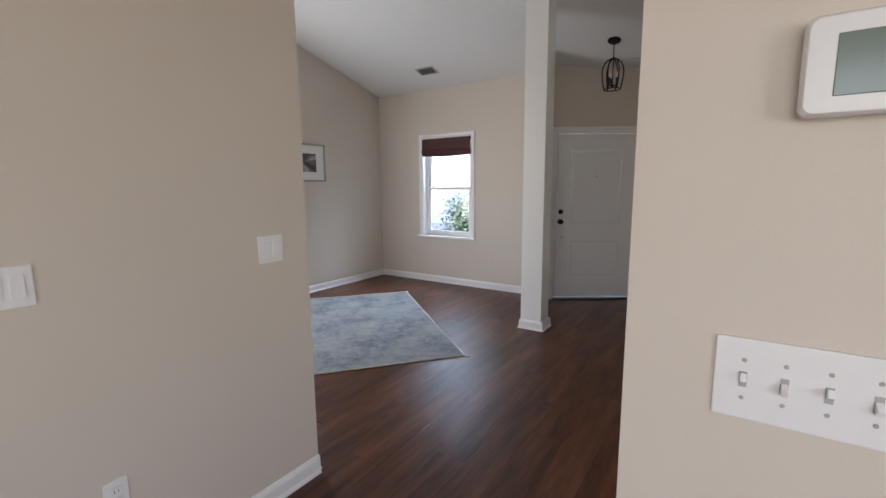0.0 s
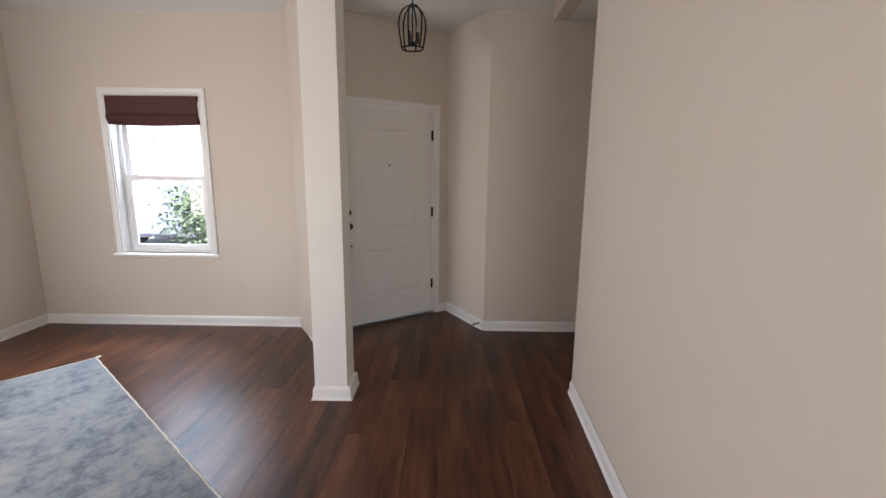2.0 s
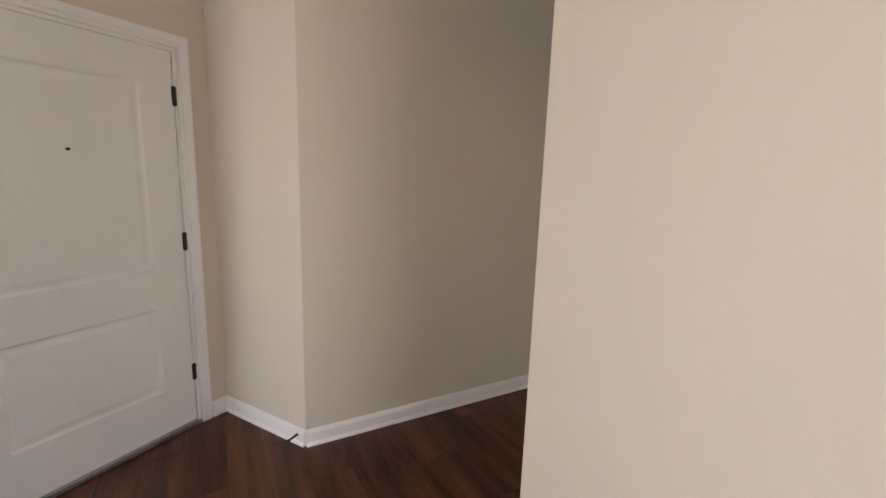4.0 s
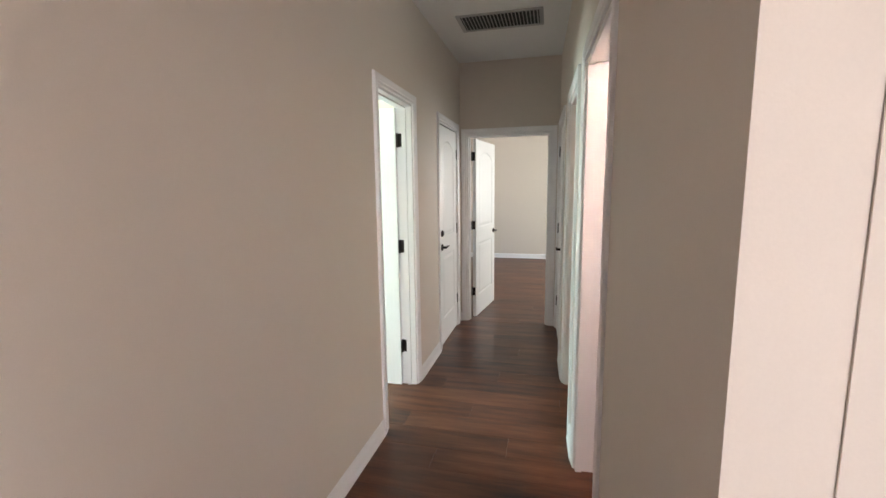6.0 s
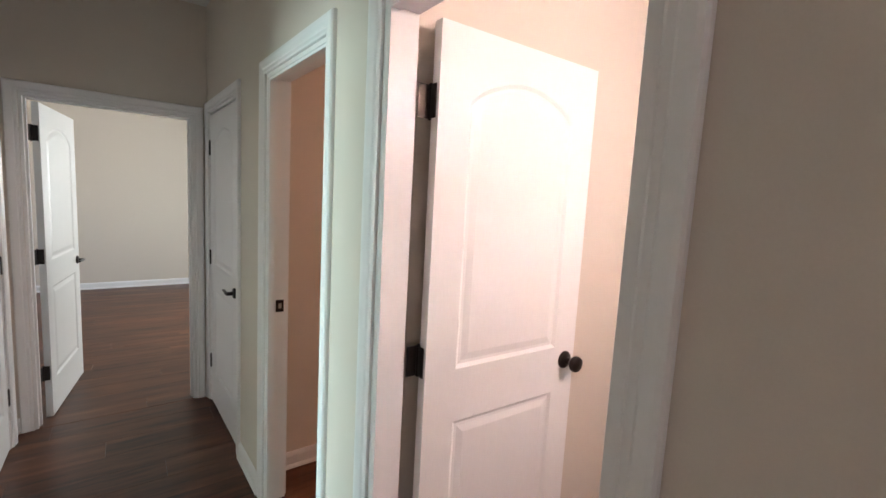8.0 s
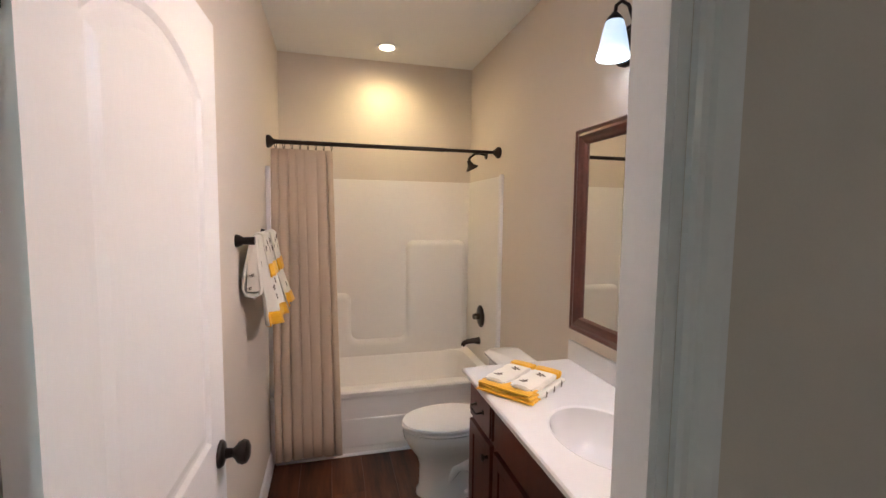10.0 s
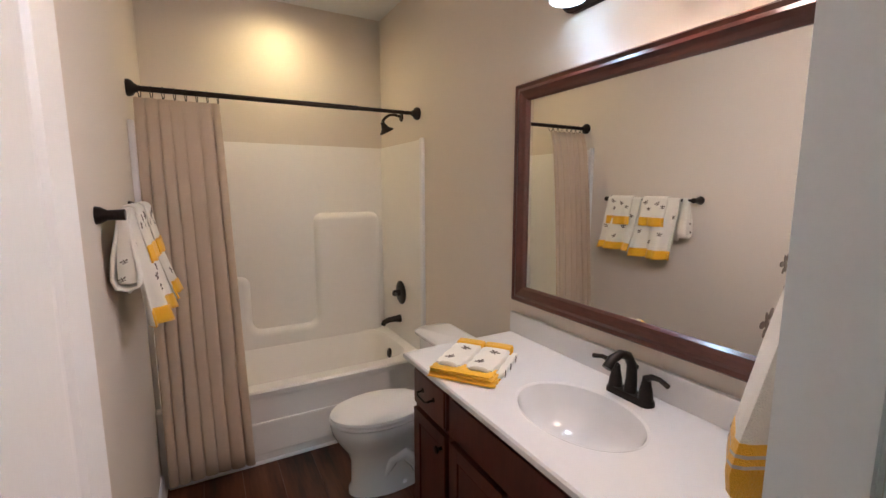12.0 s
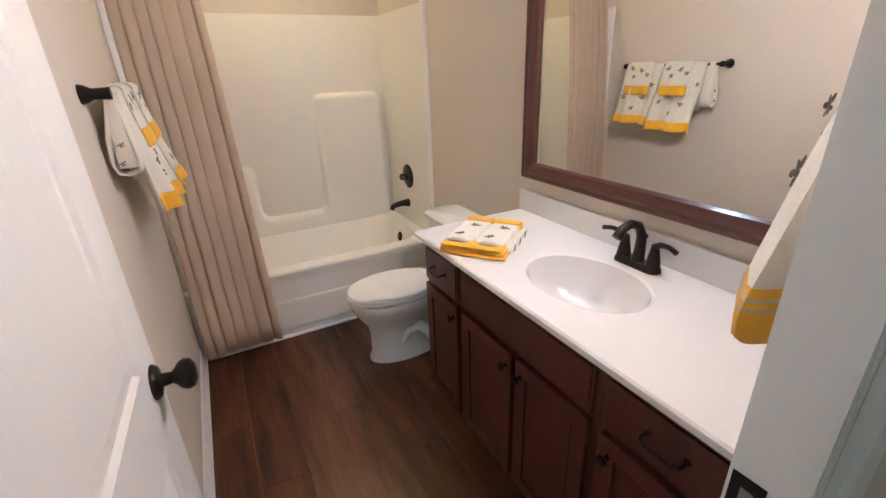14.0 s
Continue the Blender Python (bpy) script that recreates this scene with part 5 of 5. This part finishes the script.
plate("switch_plate", pose(0.499, NEAR[1], 1.121), 0.226, 0.128, "white four-gang toggle switch plate on the wall", ((-0.0755, 1), (-0.0255, -1), (0.0245, 1), (0.0745, -1)))
plate("switch_plate", pose(LW, 1.425, 1.155, 0, 0, 90), 0.117, 0.117, "white two-gang rocker switch plate on the wall", ((-0.023, 1), (0.023, -1)), "rocker")
plate("switch_plate", pose(LW, 0.605, 1.148, 0, 0, 90), 0.117, 0.117, "white two-gang rocker switch plate on the wall", ((-0.023, 1), (0.023, -1)), "rocker")
plate("outlet_plate", pose(LW, 0.79, 0.405, 0, 0, 90), 0.07, 0.115, "white wall outlet plate near the baseboard", ((0, 0),), "outlet")
plate("outlet_plate", pose(0.323, 2.54, 0.42, 0, 0, -92.87), 0.07, 0.115, "white wall outlet plate near the baseboard", ((0, 0),), "outlet")
low = plate("outlet_plate", pose(-2.385, YW, 0.40), 0.07, 0.115, "almond wall outlet plate below the window", ((0, 0),), "outlet")
for piece in low.children:
    piece.data.materials[0] = WALL

th = thing("thermostat", pose(0.457, NEAR[1], 1.563) @ Matrix.Scale(1.08, 4), "white wall thermostat with grey-green display", "thermostat")
part("back_plate", box(0.004, 0.164, -0.008, 0, -0.052, 0.052, 0.004), PLASTIC, th)
part("case", loft([[Vector((p.x, y, p.y)) for p in (Vector((q.x, q.y)) for q in rounded(-0.004 + k, 0.170 - k, -0.058 + k, 0.058 - k, 0.012, 0))] for y, k in ((-0.008, 0.002), (-0.012, 0.0), (-0.024, 0.0), (-0.030, 0.004), (-0.031, 0.010))]), PLASTIC, th, smooth=True)
part("display", box(0.026, 0.142, -0.032, -0.0295, -0.036, 0.034, 0.002), GREY_LCD, th, "grey-green display window")
part("button_slot", box(0.05, 0.09, -0.0306, -0.0298, 0.041, 0.0435), VENT, th)

# hardware of the front door
def lock_disc(x, z, r, label):
    return part("deadbolt" if r > 0.02 else "bolt_hole", lathe([(0, 0), (r, 0), (r * 0.95, 0.010), (r * 0.7, 0.018), (0, 0.020)], 20), BRONZE, front, label, True, pose(x, -0.0005, z, 90, 0, 0))


lock_disc(-0.885, 1.075, 0.030, "black deadbolt")
lock_disc(-0.865, 0.765, 0.008, "small dark screw hole")
lock_disc(-0.47, 1.50, 0.007, "small dark peephole")
sill = part("threshold", box(1.35 - 1.145, 1.35 - 0.165, -0.01, 0.15, 0.0, 0.022, 0.004), THRESH, None, m=M_ENTRY)
tagged(sill, "worn metal threshold under the front door", "threshold", kind="structure")
stop = thing("door_stop", along((-0.128, 5.568), (-0.22, 5.50), 0.055), "dark spring door stop on the baseboard", "door stop")
part("spring", tube([(0.0, 0, 0), (0.02, 0, 0), (0.075, 0, 0.0)], 0.006, 8, None, [0.010, 0.006, 0.006]), BRONZE, stop)
part("tip", lathe([(0, 0), (0.009, 0), (0.009, 0.012), (0, 0.014)], 12), DARK, stop, "black rubber tip", False, pose(0.075, 0, 0, 0, 90, 0))
l2 = [o for o in bpy.data.objects if o.get("label", "").startswith("closed white moulded door with lever")][0]
part("deadbolt", lathe([(0, 0), (0.030, 0), (0.028, 0.010), (0.02, 0.018), (0, 0.020)], 20), BRONZE, l2, "dark bronze deadbolt", True, pose(-0.62, -0.0005, 1.05, 90, 0, 0))

# ---- outside the window ----
tagged(part("ground", box(-400, 400, 5.8, 800, -0.45, -0.35), GRASS), "green lawn reaching into the distance", "ground", kind="structure")
tagged(part("porch", box(-2.6, 1.2, 5.80, 7.4, -0.5, -0.12), CONCRETE), "pale concrete porch outside the front door", "porch", kind="structure")
# the drive is assumed: pale ground added so the window view turns white
tagged(part("driveway", box(-30, 4, 9.0, 26, -0.352, -0.345), CONCRETE), "assumed pale concrete drive, added to whiten the window view", "driveway", kind="structure")
house = thing("neighbor_house", pose(-10.5, 27, -0.35), "pale sided house with grey roof across the lawn", "house")
part("wall", box(-14, 1.5, 0, 8, 0, 5.3), SIDING, house)
part("roof", loft([[Vector((x, -0.5, 5.3)), Vector((x, 4, 7.8)), Vector((x, 8.5, 5.3))] for x in (-14.4, 1.9)]), ROOF, house, "grey shingle roof")
for x in (-12.2, -9.4, 0.2):
    w_ = part("window", box(x - 0.55, x + 0.55, -0.06, 0.0, 0.9, 2.3), VINYL, house)
    part("pane", box(x - 0.48, x + 0.48, -0.07, -0.055, 0.97, 2.23), GREY_LCD, w_)


def tree(m, height, spread, seed):
    t = thing("tree", m, "leafy green tree on the lawn", "tree", "garden trees")
    rng = random.Random(seed)
    bm = tube([(0, 0, 0), (0.03, 0.02, height * 0.3), (0.0, 0.06, height * 0.6), (0.05, 0, height * 0.9)], 0.1, 8, None, [0.13, 0.10, 0.07, 0.02])
    limbs = []
    for k in range(12):
        a, z = rng.uniform(0, 6.28), height * rng.uniform(0.18, 0.8)
        r = spread * (1.05 - z / height) * rng.uniform(0.7, 1.0) + 0.15
        tip = Vector((r * math.cos(a), r * math.sin(a), z + r * 0.45))
        bm = tube([(0, 0, z), tip * 0.55 + Vector((0, 0, z * 0.45)), tip], 0.03, 5, bm, [0.04, 0.025, 0.008])
        limbs.append((Vector((0, 0, z)), tip))
    part("trunk", bm, BARK, t)
    verts, faces = [], []
    for _ in range(4200):
        a, b = limbs[rng.randrange(len(limbs))]
        u = rng.uniform(0.35, 1.1)
        c = a.lerp(b, u) + Vector((rng.gauss(0, 0.22), rng.gauss(0, 0.22), rng.gauss(0, 0.18)))
        d = Vector((rng.gauss(0, 1), rng.gauss(0, 1), rng.gauss(0, 0.6))).normalized() * 0.055
        e = d.orthogonal().normalized() * 0.028
        n = len(verts)
        verts += [c - d, c + e, c + d, c - e]
        faces.append((n, n + 1, n + 2, n + 3))
    me = bpy.data.meshes.new("crown")
    me.from_pydata(verts, [], faces)
    me.materials.append(LEAF)
    ob = new("crown", me)
    ob.parent = t
    return t


tree(pose(-5.15, 10.2, -0.35), 1.75, 0.75, 4)

# car parked on the drive
car = thing("parked_car", pose(-7.15, 13.3, -0.345, 0, 0, -90), "pale blue-grey car parked on the drive", "car")


def car_ring(x, hw, z0, z1):
    return [Vector((x, s * w, z)) for s, w, z in ((-1, hw - 0.06, z0), (-1, hw, z0 + 0.22), (-1, hw - 0.02, z1 - 0.10), (-1, hw - 0.14, z1), (1, hw - 0.14, z1), (1, hw - 0.02, z1 - 0.10), (1, hw, z0 + 0.22), (1, hw - 0.06, z0))]


part("body", loft([car_ring(-2.15, 0.74, 0.34, 0.86), car_ring(-2.05, 0.84, 0.22, 0.92), car_ring(-0.9, 0.88, 0.18, 0.93), car_ring(0.9, 0.88, 0.18, 0.90), car_ring(1.95, 0.84, 0.22, 0.78), car_ring(2.15, 0.72, 0.34, 0.66)]), CARBODY, car, smooth=True)
cabin = part("cabin", loft([[Vector((x, y, z)) for x, y in ((a, -w), (b_, -w), (b_, w), (a, w))] for a, b_, w, z in ((-1.75, 0.95, 0.78, 0.90), (-1.25, 0.30, 0.64, 1.38), (-1.15, 0.20, 0.60, 1.42))]), CARBODY, car)
for s in (-1, 1):
    part("side_window", loft([[Vector((x, s * (y + o), z)) for x, y, z in ((-1.45, 0.762, 0.96), (0.62, 0.762, 0.96), (0.20, 0.655, 1.33), (-1.15, 0.655, 1.33))] for o in (-0.01, 0.006)]), GREY_LCD, cabin, "dark side glass")
    part("headlight", box(2.02, 2.13, s * 0.60 - 0.14, s * 0.60 + 0.14, 0.54, 0.66, 0.03), PLASTIC, car)
    for x in (-1.35, 1.35):
        w_ = part("wheel", lathe([(0.05, -0.09), (0.28, -0.10), (0.32, -0.06), (0.32, 0.06), (0.28, 0.10), (0.05, 0.09)], 24), DARK, car, "", True, pose(x, s * 0.80, 0.32, 90, 0, 0))
        part("rim", lathe([(0.0, -0.104), (0.16, -0.106), (0.19, -0.098), (0.19, 0.098), (0.16, 0.106), (0.0, 0.104)], 18), PLASTIC, w_, "", True, pose(x, s * 0.80, 0.32, 90, 0, 0))

# ---- floor ----
tagged(part("floor", box(XW - 0.1, 9.0, -3.2, 5.66, -0.12, -0.009, bm=box(-1.9, 9.0, 5.66, 6.2, -0.12, -0.009, bm=box(1.0, 9.0, 6.2, 9.3, -0.12, -0.009))), DARK), "dark brown wood-look plank floor", "floor", kind="structure")
floor_ob = bpy.data.objects["floor"]
PW, PL = 0.182, 1.22


def plank_bm(w, n):
    b = bmesh.new()
    e = 0.0007
    lo = [b.verts.new(p) for p in ((0, 0, -0.009), (w, 0, -0.009), (w, n, -0.009), (0, n, -0.009))]
    mid = [b.verts.new(p) for p in ((0.0004, 0.0004, -e), (w - 0.0004, 0.0004, -e), (w - 0.0004, n - 0.0004, -e), (0.0004, n - 0.0004, -e))]
    hi = [b.verts.new(p) for p in ((e, e, 0), (w - e, e, 0), (w - e, n - e, 0), (e, n - e, 0))]
    for r, s in ((lo, mid), (mid, hi)):
        for i in range(4):
            b.faces.new((r[i], r[(i + 1) % 4], s[(i + 1) % 4], s[i]))
    b.faces.new(hi)
    return b


plank_meshes = {}


def lay(x0, x1, y0, y1, far=None):
    rng = random.Random(7)
    col, x = 0, x0
    while x < x1 - 0.01:
        y = y0 - PL * (0.13 + (0.37 * col) % 1.0 * 0.85)
        while y < y1:
            a, b = max(y, y0), min(y + PL, y1)
            n = round(b - a, 2)
            if n > 0.04:
                if far is not None:
                    q = plank_bm(PW, n)
                    q.transform(Matrix.Translation((x, a, 0)))
                    join(far, q)
                else:
                    if n not in plank_meshes:
                        me = bpy.data.meshes.new("plank")
                        q = plank_bm(PW, n)
                        q.to_mesh(me)
                        q.free()
                        me.materials.append(PLANK)
                        plank_meshes[n] = me
                    ob = new("plank", plank_meshes[n])
                    ob.location = (x, a, 0)
                    ob.parent = floor_ob
            y += PL
        x += PW
        col += 1


lay(-4.30, 4.44, 1.05, 6.25)
far_bm = bmesh.new()
lay(4.44, 8.85, 2.6, 8.0, far_bm)
lay(-1.3, 3.6, -3.0, 1.05, far_bm)
lay(1.2, 4.44, 6.25, 9.1, far_bm)
fp = part("far_planks", far_bm, PLANK_FAR, floor_ob)
tagged(fp, kind="stuff")
